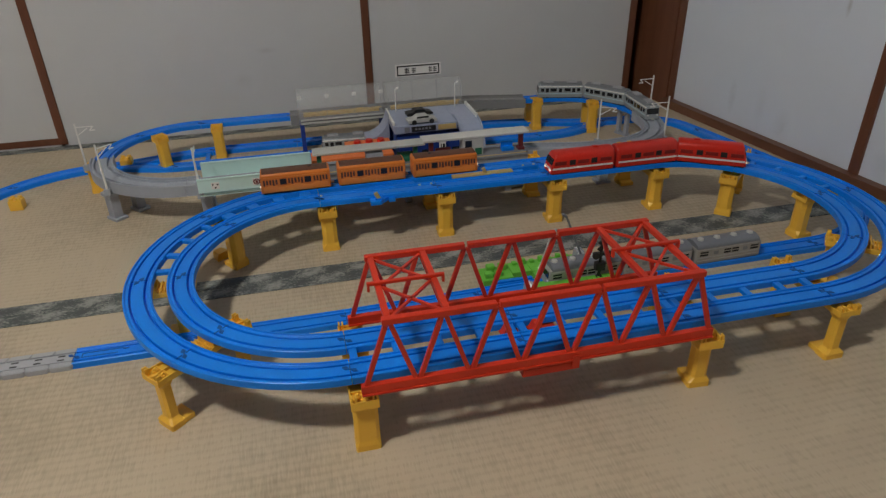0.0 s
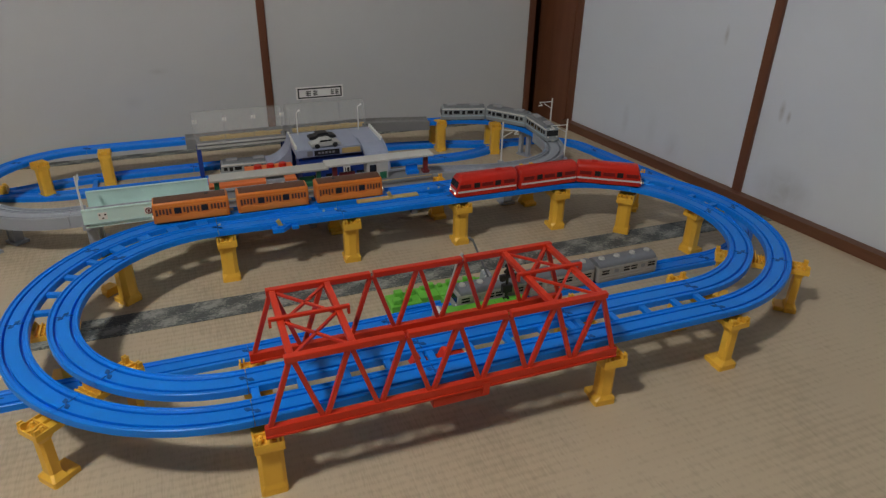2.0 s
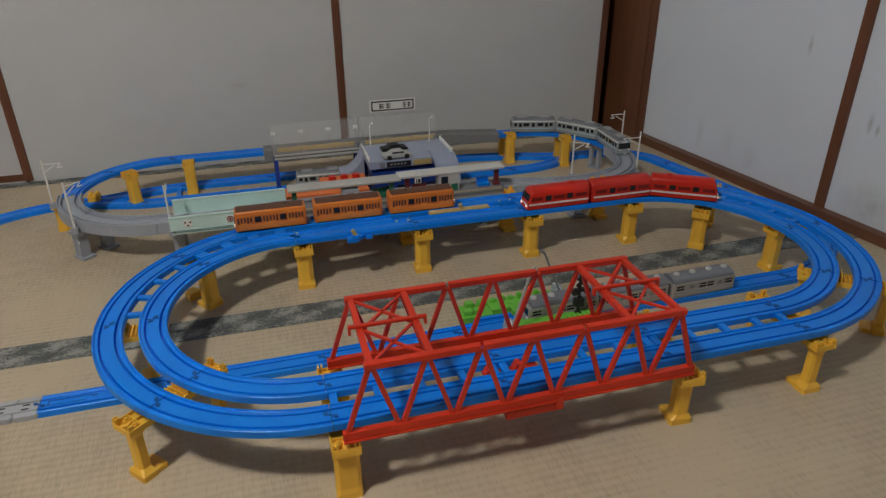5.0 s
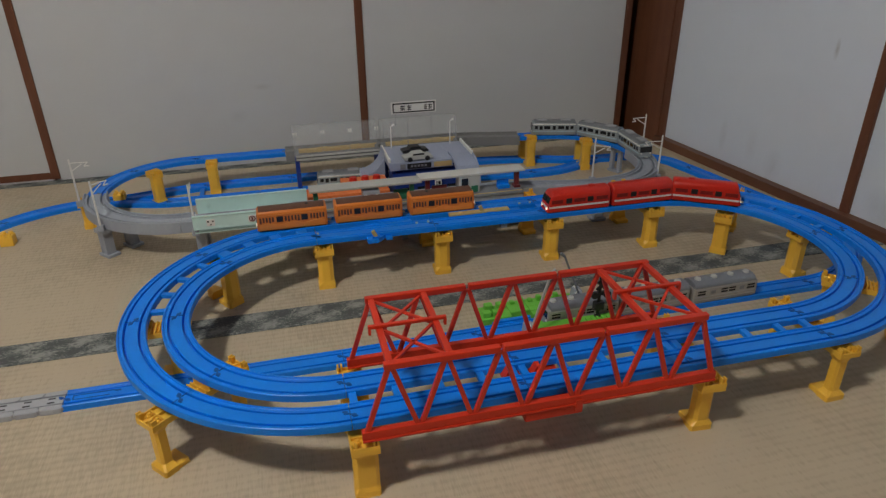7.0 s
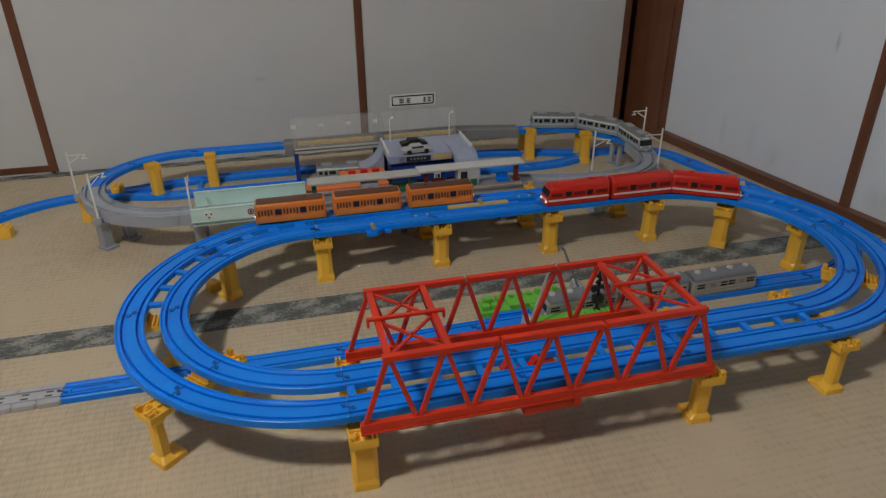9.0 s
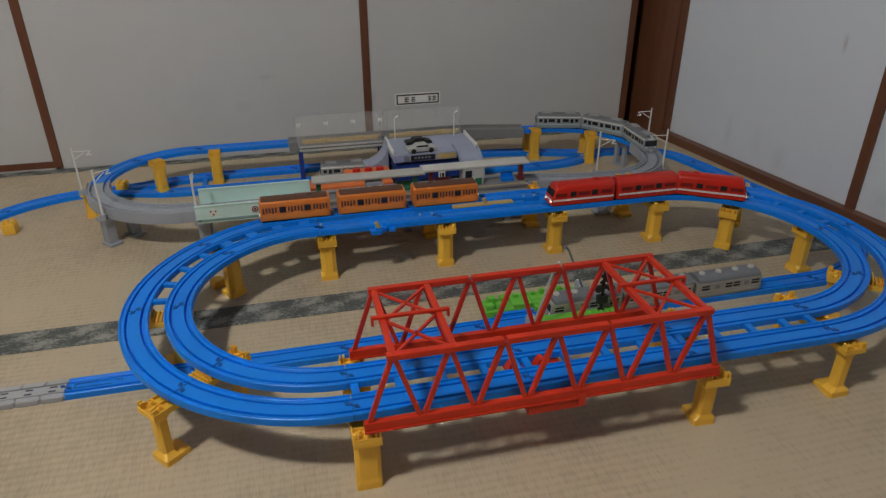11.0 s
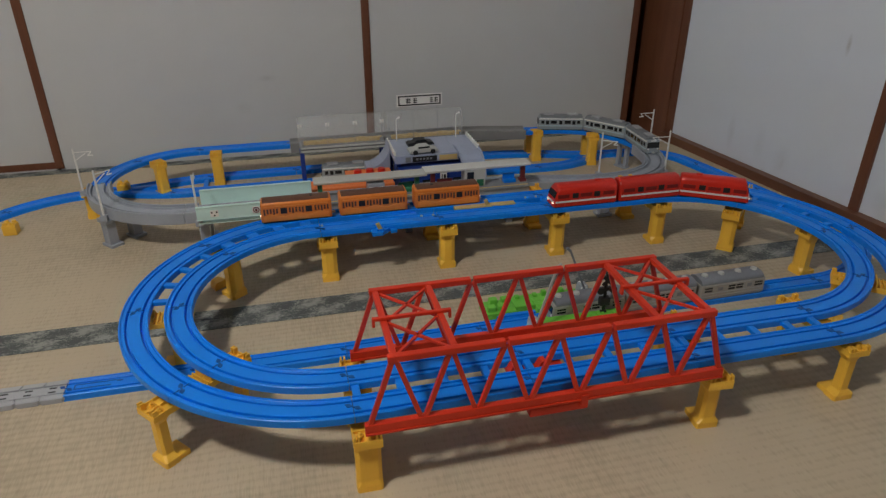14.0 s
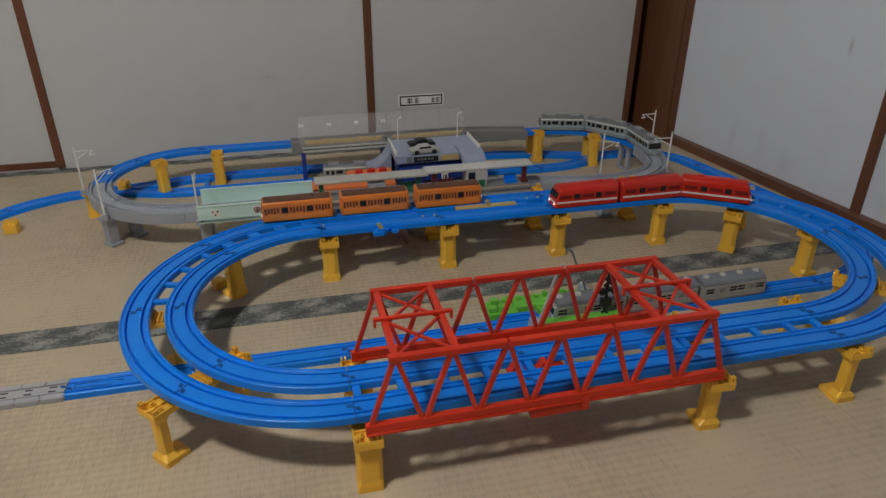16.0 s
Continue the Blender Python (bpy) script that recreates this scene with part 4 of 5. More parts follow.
# ---- platforms ----
def platform(x0, x1, base_mat, post_mat, roof_mat, label, rz, posts):
    t = thing("station_platform", label, "toy platform", "front platforms")
    y0, y1 = 0.335, 0.383
    bm = B()
    box(bm, x0, x1, y0, y1, 0.064, 0.092, 0.001)
    part("platform_body", bm, base_mat, t)
    for x in (x0 + 0.03, x1 - 0.03):
        bm = B()
        box(bm, x - 0.007, x + 0.007, y1 - 0.018, y1 - 0.004, 0.0, 0.064, 0.001)
        part("leg", bm, base_mat, t)
    bm = B()
    box(bm, x0 + 0.001, x1 - 0.001, y0 - 0.003, y1 + 0.001, 0.0922, 0.0965, 0.0008)
    part("platform_top", bm, ROOFGREY, t)
    bm = B()
    box(bm, x0 + 0.001, x1 - 0.001, y0 - 0.0050, y0 - 0.0003, 0.0585, 0.0700, 0.0008)
    part("front_ledge", bm, LIGHTGREY, t)
    bm = B()
    box(bm, x0 + 0.002, x1 - 0.002, y0 + 0.003, y0 + 0.006, 0.0966, 0.0972)
    part("edge_line", bm, CREAM, t)
    bm = B()
    box(bm, x0 - 0.002, x1 + 0.006, y0 + 0.014, y1 + 0.001, rz, rz + 0.0042, 0.001)
    box(bm, x0 + 0.004, x1 - 0.004, (y0 + y1) / 2 - 0.003, (y0 + y1) / 2 + 0.008, rz - 0.003, rz)
    part("roof", bm, roof_mat, t)
    for x in posts:
        bm = B()
        box(bm, x - 0.0045, x + 0.0045, (y0 + y1) / 2 - 0.002, (y0 + y1) / 2 + 0.007, 0.0966, rz - 0.003, 0.0008)
        box(bm, x - 0.007, x + 0.007, (y0 + y1) / 2 - 0.006, (y0 + y1) / 2 + 0.011, 0.0966, 0.102, 0.001)
        part("post", bm, post_mat, t)
    return t


platform(0.002, 0.218, GREY, DKGREEN, ROOFPALE, "grey toy station platform with green posts and roof", 0.1290, (0.012, 0.205))
platform(0.222, 0.438, GREY, MAROON, ROOFPALER, "grey toy station platform with maroon posts and roof", 0.1335, (0.238, 0.430))


y0, y1 = 0.350, 0.374
kiosk = thing("kiosk", "grey and maroon toy kiosk on the platform", "toy kiosk", "platform furniture")
bm = B()
box(bm, 0.104, 0.138, y0, y1, 0.0966, 0.122, 0.001)
part("kiosk_body", bm, GREY, kiosk)
for x, mt in ((0.110, WHITE), (0.121, MAROON), (0.132, WHITE)):
    bm = B()
    box(bm, x - 0.003, x + 0.003, y0 - 0.002, y0 - 0.0002, 0.0975, 0.115)
    part("kiosk_panel", bm, mt, kiosk)
kiosk = thing("waiting_room", "pale grey toy waiting room with dark doorway", "toy kiosk", "platform furniture")
bm = B()
box(bm, 0.302, 0.346, y0, y1 + 0.004, 0.0966, 0.1330, 0.001)
part("room_body", bm, LIGHTGREY, kiosk)
bm = B()
box(bm, 0.307, 0.321, y0 - 0.0012, y0 - 0.0002, 0.098, 0.129)
part("doorway", bm, GLASSY, kiosk)
bm = B()
box(bm, 0.328, 0.342, y0 - 0.0012, y0 - 0.0002, 0.098, 0.112)
part("notice_board", bm, DKGREEN, kiosk)
for x0, x1, mt, lab in ((0.168, 0.198, DKGREEN, "dark green toy bench on the platform"), (0.248, 0.280, MAROON, "maroon toy bench on the platform"), (0.388, 0.414, BLUE, "blue toy bench on the platform")):
    bench = thing("bench", lab, "toy bench", "platform benches")
    bm = B()
    box(bm, x0, x1, 0.354, 0.364, 0.0966, 0.104, 0.001)
    part("seat", bm, mt, bench)
    bm = B()
    box(bm, x0, x1, 0.3642, 0.368, 0.0966, 0.114, 0.001)
    part("backrest", bm, mt, bench)


# ---- station behind ----
st = thing("station_building", "navy toy station building below a parking deck", "toy station")
bm = B()
box(bm, 0.196, 0.365, 0.505, 0.585, 0.0, 0.083, 0.0015)
part("wall", bm, NAVY, st)
for x in (0.212, 0.247, 0.282, 0.317):
    bm = B()
    box(bm, x, x + 0.024, 0.5030, 0.5048, 0.030, 0.060)
    part("window", bm, GLASSY, st)
bm = B()
box(bm, 0.286, 0.301, 0.4955, 0.4985, 0.052, 0.078)
sg = part("number_sign", bm, WHITE, st, "white sign board with black marks")
bm = B()
box(bm, 0.289, 0.291, 0.4948, 0.4954, 0.056, 0.073)
box(bm, 0.2935, 0.2985, 0.4948, 0.4954, 0.056, 0.060)
box(bm, 0.2935, 0.2985, 0.4948, 0.4954, 0.064, 0.073)
part("sign_marks", bm, BLACK, sg)
bm = B()
rod(bm, (0.2935, 0.4995, 0.02), (0.2935, 0.4995, 0.094), 0.0015)
part("sign_pole", bm, WHITE, st)

deck = thing("parking_deck", "pale blue toy parking deck with a curved ramp", "toy car park")
bm = B()
box(bm, 0.190, 0.3375, 0.535, 0.664, 0.0945, 0.1075, 0.0015)
box(bm, 0.3375, 0.392, 0.575, 0.664, 0.0965, 0.1075, 0.0015)
part("deck_plate", bm, DECK, deck)
bm = B()
box(bm, 0.190, 0.3375, 0.5315, 0.5345, 0.0920, 0.1100, 0.0012)
part("front_parapet", bm, DECK, deck)
for x0, x1, mt in ((0.214, 0.226, ROOFGREY), (0.230, 0.286, BLACK), (0.292, 0.334, CREAM)):
    bm = B()
    box(bm, x0, x1, 0.5302, 0.5313, 0.0945, 0.1065)
    panel_ = part("front_panel", bm, mt, deck)
    if mt is BLACK:
        bm = B()
        for k in range(5):
            box(bm, x0 + 0.008 + k * 0.008, x0 + 0.013 + k * 0.008, 0.5296, 0.5301, 0.0985, 0.1030)
        part("sign_marks", bm, ROOFGREY, panel_)
for x, ya, yb in ((0.1925, 0.545, 0.655), (0.3900, 0.555, 0.660)):
    bm = B()
    box(bm, x - 0.002, x + 0.002, ya, yb, 0.1078, 0.1150, 0.0006)
    for k in range(7):
        y = ya + 0.002 + k * (yb - ya - 0.007) / 6
        box(bm, x - 0.0027, x + 0.0027, y, y + 0.003, 0.1078, 0.1165)
    part("side_rail", bm, WHITE, deck)
# ramp that curls over the edge and down to the floor
bm = B()
prof = [(0.580, 0.1072), (0.552, 0.1068), (0.530, 0.1035), (0.514, 0.0960), (0.502, 0.0830), (0.494, 0.0640), (0.490, 0.0400), (0.488, 0.0)]
for x0, x1, lift in ((0.3400, 0.3900, 0.0), (0.3378, 0.3400, 0.006), (0.3900, 0.3922, 0.006)):
    rows = []
    for k, (y, z) in enumerate(prof):
        ya, za = prof[max(0, k - 1)]
        yb, zb = prof[min(len(prof) - 1, k + 1)]
        d = math.hypot(yb - ya, zb - za)
        ny, nz = (zb - za) / d, -(yb - ya) / d
        rows.append([bm.verts.new((x0, y + ny * lift, z + nz * lift)), bm.verts.new((x1, y + ny * lift, z + nz * lift)), bm.verts.new((x1, y - ny * 0.003, max(0, z - nz * 0.003))), bm.verts.new((x0, y - ny * 0.003, max(0, z - nz * 0.003)))])
    for a, b in zip(rows, rows[1:]):
        for q in range(4):
            bm.faces.new((a[q], a[(q + 1) % 4], b[(q + 1) % 4], b[q]))
    bm.faces.new(rows[0]), bm.faces.new(rows[-1][::-1])
bmesh.ops.recalc_face_normals(bm, faces=bm.faces)
part("ramp", bm, DECK, deck)
# concave side wing
bm = B()
wing = [(0.1895, 0.060), (0.1895, 0.1180)] + [(0.1895 - 0.0545 * (1 - math.cos(radians(a))), 0.1180 - 0.056 * math.sin(radians(a))) for a in (15, 30, 45, 60, 75, 90)] + [(0.1350, 0.045)]
rows = [[bm.verts.new((x, y, z)) for x, z in wing] for y in (0.600, 0.655)]
n = len(wing)
for k in range(n):
    bm.faces.new((rows[0][k], rows[0][(k + 1) % n], rows[1][(k + 1) % n], rows[1][k]))
bm.faces.new(rows[0][::-1]), bm.faces.new(rows[1])
bmesh.ops.recalc_face_normals(bm, faces=bm.faces)
part("side_wing", bm, DECK, deck)
for x in (0.200, 0.345):
    for y in (0.545, 0.652):
        bm = B()
        box(bm, x - 0.004, x + 0.004, y - 0.004, y + 0.004, 0, 0.0945)
        part("leg", bm, NAVY, deck)


def street_lamp(x, y, z, h, side):
    t = thing("street_lamp", "white toy street lamp on the parking deck", "toy lamp", "deck lamps")
    bm = B()
    rod(bm, (x, y, z), (x, y, z + h), 0.0015, 0.0012, 8)
    part("pole", bm, WHITE, t)
    bm = B()
    rod(bm, (x, y, z + h), (x + side * 0.005, y, z + h + 0.004), 0.0012, 0.0014, 8)
    rod(bm, (x + side * 0.004, y, z + h + 0.0035), (x + side * 0.009, y, z + h + 0.005), 0.0022, 0.0026, 8)
    part("lamp_head", bm, WHITE, t)


street_lamp(0.215, 0.650, 0.1075, 0.053, 1)
street_lamp(0.361, 0.650, 0.1075, 0.056, 1)


def toy_car(label, body, x, y, z, ang, s=1.0):
    t = thing("toy_car", label, "toy car", "cars on the deck", pose(x, y, z, 0, 0, ang))
    bm = B()
    pts = [(-0.026, 0.004), (-0.0265, 0.009), (-0.022, 0.0105), (-0.014, 0.0115), (-0.008, 0.0165), (0.008, 0.0168), (0.014, 0.0115), (0.024, 0.0095), (0.0268, 0.007), (0.026, 0.004)]
    rings = []
    for y_, k in ((-0.0105, 0.96), (-0.0095, 1.0), (0.0095, 1.0), (0.0105, 0.96)):
        rings.append([bm.verts.new((px * s, y_ * s * (0.86 if pz > 0.012 else 1), pz * s * k * 0.9)) for px, pz in pts])
    for a, b in zip(rings, rings[1:]):
        for i in range(len(pts)):
            j = (i + 1) % len(pts)
            bm.faces.new((a[i], a[j], b[j], b[i]))
    bm.faces.new(rings[0]), bm.faces.new(rings[-1][::-1])
    part("car_body", bm, body, t)
    for y_ in (-0.0104, 0.0104):
        bm = B()
        vs = box(bm, -0.0105 * s, 0.0105 * s, y_ * s - 0.0006, y_ * s + 0.0006, 0.0107 * s, 0.0141 * s)
        for v in vs:
            v.co.y *= 0.93
        part("car_window", bm, GLASSY, t)
    for x_ in (-0.016, 0.016):
        for y_ in (-0.010, 0.010):
            bm = B()
            rod(bm, (x_ * s, y_ * s - 0.0018, 0.0045 * s), (x_ * s, y_ * s + 0.0018, 0.0045 * s), 0.0045 * s, seg=12)
            part("wheel", bm, BLACK, t)


toy_car("silver-white toy car parked on the deck", LIGHTGREY, 0.258, 0.553, 0.1077, 4, 1.28)
toy_car("black toy car parked on the deck", BLACK, 0.262, 0.604, 0.1077, 4, 1.18)

# orange concourse with red seats
con = thing("concourse", "orange toy concourse with red round seats", "toy station")
bm = B()
box(bm, 0.0, 0.178, 0.468, 0.520, 0.0, 0.0735, 0.0015)
part("concourse_body", bm, STATORANGE, con)
bm = B()
box(bm, 0.078, 0.180, 0.521, 0.552, 0.0, 0.0800, 0.0015)
part("rear_block", bm, STATORANGE, con)
for x in (0.105, 0.132, 0.158):
    bm = B()
    rod(bm, (x, 0.530, 0.0801), (x, 0.530, 0.088), 0.009, 0.0075, 14)
    part("seat", bm, CARRED, con)
for x in (0.038, 0.058):
    bm = B()
    rod(bm, (x, 0.512, 0.0736), (x, 0.512, 0.0815), 0.007, 0.006, 14)
    part("seat", bm, CARRED, con)
bm = B()
box(bm, 0.004, 0.175, 0.4655, 0.4678, 0.022, 0.036)
part("sign_band", bm, WHITE, con)

# upper station with clear canopies over the rear track
up = thing("upper_station", "toy upper station with clear plastic canopies", "toy station")
for x0, x1 in ((-0.012, 0.196), (0.204, 0.40)):
    bm = B()
    box(bm, x0, x1, 0.704, 0.752, 0.077, 0.0915, 0.001)
    part("platform", bm, ROOFGREY, up)
    bm = B()
    box(bm, x0 + 0.002, x1 - 0.002, 0.6990, 0.7038, 0.0790, 0.0835, 0.0006)
    box(bm, x0 + 0.002, x1 - 0.002, 0.6990, 0.7038, 0.0872, 0.0910, 0.0006)
    part("front_ledge", bm, LIGHTGREY, up, "pale ledge along the platform edge")
    bm = B()
    box(bm, x0 + 0.010, x1 - 0.012, 0.718, 0.734, 0.0917, 0.0985, 0.0006)
    part("platform_top", bm, CREAM, up)
    for k in range(5):
        xa = x0 + 0.016 + k * (x1 - x0 - 0.046) / 4
        bm = B()
        box(bm, xa, xa + 0.024, 0.721, 0.729, 0.0986, 0.1002 + 0.0012 * (k % 2), 0.0006)
        part("bench_block", bm, CREAM, up)
for x in (-0.008, 0.19, 0.21, 0.39):
    for y in (0.708, 0.742):
        bm = B()
        box(bm, x - 0.005, x + 0.005, y - 0.005, y + 0.005, 0, 0.077)
        part("leg", bm, NAVY, up)


def vault(x0, x1, y0, y1, z0, zt, r, thick=0.0012):
    """Ring of (y, z) for a clear hood with rounded shoulders, outer and inner skin, then its two end panes."""
    bm = B()
    for x_a, x_b, solid in ((x0, x1, False), (x0 - 0.0012, x0 - 0.0001, True), (x1 + 0.0001, x1 + 0.0012, True)):
        out, inn = [(y0, z0)], [(y0 + thick, z0)]
        for cy_, a0 in ((y0 + r, 180), (y1 - r, 90)):
            for k in range(7):
                a = radians(a0 - 15 * k)
                out.append((cy_ + r * math.cos(a), zt - r + r * math.sin(a)))
                inn.append((cy_ + (r - thick) * math.cos(a), zt - r + (r - thick) * math.sin(a)))
        out.append((y1, z0)), inn.append((y1 - thick, z0))
        ring = out if solid else out + inn[::-1]
        rows = [[bm.verts.new((x, y, z)) for y, z in ring] for x in (x_a, x_b)]
        n = len(ring)
        for k in range(n):
            bm.faces.new((rows[0][k], rows[0][(k + 1) % n], rows[1][(k + 1) % n], rows[1][k]))
        if solid:
            bm.faces.new(rows[0][::-1]), bm.faces.new(rows[1])
    return bm


for x0, x1 in ((-0.014, 0.190), (0.202, 0.392)):
    hood = part("canopy", vault(x0, x1, 0.7005, 0.763, 0.0935, 0.158, 0.026), CLEAR, up, "clear plastic canopy with rounded shoulders")
    for k in range(4):
        xr = x0 + 0.0035 + k * (x1 - x0 - 0.007) / 3
        bm = B()
        for a0 in range(100, 180, 16):
            p, q = (radians(a) for a in (a0, a0 + 16))
            rod(bm, (xr, 0.7255 + 0.0262 * math.cos(p), 0.1325 + 0.0262 * math.sin(p)), (xr, 0.7255 + 0.0262 * math.cos(q), 0.1325 + 0.0262 * math.sin(q)), 0.0007, seg=6)
        rod(bm, (xr, 0.6995, 0.094), (xr, 0.6995, 0.1325), 0.0007, seg=6)
        part("canopy_rib", bm, CLEARRIM, hood, "clear moulded rib")
        # white rods stand in for highlights on the hood's rounded shoulders
        if x0 < 0:
            bm = B()
            rod(bm, (xr, 0.7030, 0.1395), (xr, 0.7050, 0.1480), 0.0022, 0.0030, 8)
            rod(bm, (xr + 0.0055, 0.7030, 0.1395), (xr + 0.0055, 0.7050, 0.1480), 0.0014, 0.0020, 8)
            part("canopy_knob", bm, WHITE, hood)
sb = thing("station_sign", "white station name board with black border and marks", "sign board")
bm = B()
box(bm, 0.229, 0.343, 0.716, 0.719, 0.1715, 0.2010, 0.0006)
part("board", bm, WHITE, sb)
for b in ((0.233, 0.339, 0.1955, 0.1985), (0.233, 0.339, 0.1742, 0.1772), (0.233, 0.236, 0.1772, 0.1955), (0.336, 0.339, 0.1772, 0.1955)):
    bm = B()
    box(bm, b[0], b[1], 0.7152, 0.7158, b[2], b[3])
    part("border_bar", bm, BLACK, sb)
for x, w in ((0.252, 0.012), (0.270, 0.010), (0.312, 0.008), (0.323, 0.009)):
    bm = B()
    for k in range(3):
        box(bm, x, x + w, 0.7153, 0.7158, 0.1805 + k * 0.0042, 0.1825 + k * 0.0042)
    box(bm, x + w * 0.3, x + w * 0.45, 0.7149, 0.7153, 0.1795, 0.1925)
    part("name_mark", bm, BLACK, sb)
for x in (0.240, 0.332):
    bm = B()
    box(bm, x - 0.0015, x + 0.0015, 0.7192, 0.7205, 0.142, 0.200)
    part("clear_stay", bm, CLEAR, sb)


# ---- trains ----
def shell(bm, sec, stations):
    """Lofts a cross-section of (across, up) through stations (x, width factor, drop of the upper part, slope of the end)."""
    rows = []
    for px, k, dz, slope in stations:
        rows.append([bm.verts.new((px - slope * max(0.0, w - 0.012), u * k, w - (dz if w > 0.02 else 0))) for u, w in sec])
    for p, q in zip(rows, rows[1:]):
        for i in range(len(sec)):
            j = (i + 1) % len(sec)
            bm.faces.new((p[i], p[j], q[j], q[i]))
    bm.faces.new(rows[0][::-1]), bm.faces.new(rows[-1])


def plate(x0, x1, y, side, z0, z1, proud=0.0005):
    """A thin inset on a car's side wall."""
    bm = B()
    ya, yb = sorted((y - side * 0.0012, y + side * proud))
    box(bm, x0, x1, ya, yb, z0, z1)
    return bm


def car(kind, label, x, y, z, h, lead=0):
    """A toy railway car on the track at x, y with heading h. lead: 1 or -1 where an end is a driver's face."""
    body, roof, ln, hw = dict(orange=(DEEPORANGE, BROWN, 0.126, 0.0180), red=(CARRED, CARRED, 0.129, 0.0185),
                              grey=(STEEL, ROOFBLUE, 0.127, 0.0180), silver=(SILVER, SILVERROOF, 0.119, 0.0175))[kind]
    t = thing("railway_car", label, "toy train car", kind + " train", Matrix.Translation((x, y, z)) @ Matrix.Rotation(h, 4, "Z") @ Matrix.Diagonal((1, 1, 0.90 if kind in ("grey", "silver") else 1, 1)))
    x0, x1 = -ln / 2, ln / 2
    if kind == "red":
        half = [(hw * 0.96, 0.0015), (hw, 0.004), (hw, 0.022), (hw * 0.985, 0.027), (hw * 0.95, 0.0310), (hw * 0.885, 0.0345), (hw * 0.78, 0.0374), (hw * 0.62, 0.0397), (hw * 0.42, 0.0413), (hw * 0.20, 0.0422)]
    elif kind == "orange":
        half = [(hw * 0.98, 0.0015), (hw, 0.003), (hw, 0.0320), (hw * 0.985, 0.0345), (hw * 0.93, 0.0365), (hw * 0.84, 0.0374)]
    elif kind == "grey":
        half = [(hw * 0.95, 0.0015), (hw, 0.005), (hw, 0.0325), (hw * 0.97, 0.0345)]
    else:
        half = [(hw * 0.97, 0.0015), (hw, 0.004), (hw, 0.0310), (hw * 0.96, 0.0355), (hw * 0.90, 0.0368)]
    sec = [(-u, w) for u, w in half] + half[::-1]
    slopes = [0.30 if kind == "red" else 0.12 if kind == "silver" else 0.05] * 2
    sl0, sl1 = (-slopes[0] if lead < 0 else 0.0), (slopes[1] if lead > 0 else 0.0)
    r = 0.0045 if kind == "red" else 0.0028
    bm = B()
    shell(bm, sec, ((x0, 0.90, 0.0022, sl0), (x0 + r * 0.3, 0.95, 0.0010, sl0), (x0 + r * 0.7, 0.985, 0.0003, sl0), (x0 + r * 1.4, 1, 0, sl0 * 0.6), (x1 - r * 1.4, 1, 0, sl1 * 0.6), (x1 - r * 0.7, 0.985, 0.0003, sl1), (x1 - r * 0.3, 0.95, 0.0010, sl1), (x1, 0.90, 0.0022, sl1)))
    part("body", bm, body, t, smooth=True)
    if kind != "red":
        bm = B()
        if kind == "orange":
            rr = [(hw * 0.86 * math.cos(radians(q)), 0.0362 + 0.0040 * math.sin(radians(q))) for q in range(0, 181, 20)]
            inset = 0.0042
        elif kind == "grey":
            rr = [(hw * 0.985 * math.cos(radians(q)), 0.0335 + 0.0100 * math.sin(radians(q)) ** 0.8) for q in range(0, 181, 15)]
            inset = 0.0006
        else:
            rr = [(hw * 0.93 * math.cos(radians(q)), 0.0360 + 0.0058 * math.sin(radians(q)) ** 0.7) for q in range(0, 181, 20)]
            inset = 0.003
        sweep(bm, rr, [(x0 + inset + (0.005 if lead < 0 and kind != "orange" else 0), 0, 0, 0), (x1 - inset - (0.005 if lead > 0 and kind != "orange" else 0), 0, 0, 0)])
        rf = part("roof", bm, roof, t, smooth=True)
        if kind == "grey":
            for k in (-0.38, -0.13, 0.13, 0.38):
                bm = B()
                rod(bm, (k * ln, 0, 0.0424), (k * ln, 0, 0.0462), 0.0062, 0.0048, 14)
                part("ventilator", bm, LIGHTGREY, rf, "pale round ventilator")
        elif kind == "silver":
            for k in (-0.26, 0.26):
                bm = B()
                box(bm, k * ln - 0.013, k * ln + 0.013, -0.0085, 0.0085, 0.0412, 0.0446, 0.0012)
                part("roof_unit", bm, PALEGREY, rf, "grey air-conditioning unit")
        elif lead:
            bm = B()
            rod(bm, (-lead * ln * 0.22, 0, 0.0398), (-lead * ln * 0.22, 0, 0.0408), 0.0032, seg=12)
            part("switch_knob", bm, BLACK, rf, "dark switch knob")
    elif lead:
        bm = B()
        box(bm, -lead * 0.030 - 0.006, -lead * 0.030 + 0.006, -0.0035, 0.0035, 0.0418, 0.0442, 0.0010)
        part("switch_knob", bm, CARRED, t)
    bm = B()
    box(bm, x0 + 0.004, x1 - 0.004, -hw * 0.9, hw * 0.9, -0.0012, 0.0025, 0.0006)
    part("underframe", bm, BLACK if kind != "grey" else ROOFGREY, t)
    bm = B()
    box(bm, x1 - 0.002, x1 + 0.007, -0.003, 0.003, 0.002, 0.005, 0.0006)
    part("coupler", bm, LIGHTGREY, t)
    for px in (-ln * 0.3, ln * 0.3):
        bm = B()
        for u in (-0.0098, 0.0098):
            rod(bm, (px, u - 0.0012, 0.0035), (px, u + 0.0012, 0.0035), 0.0068, seg=14)
        part("wheelset", bm, BLACK, t)
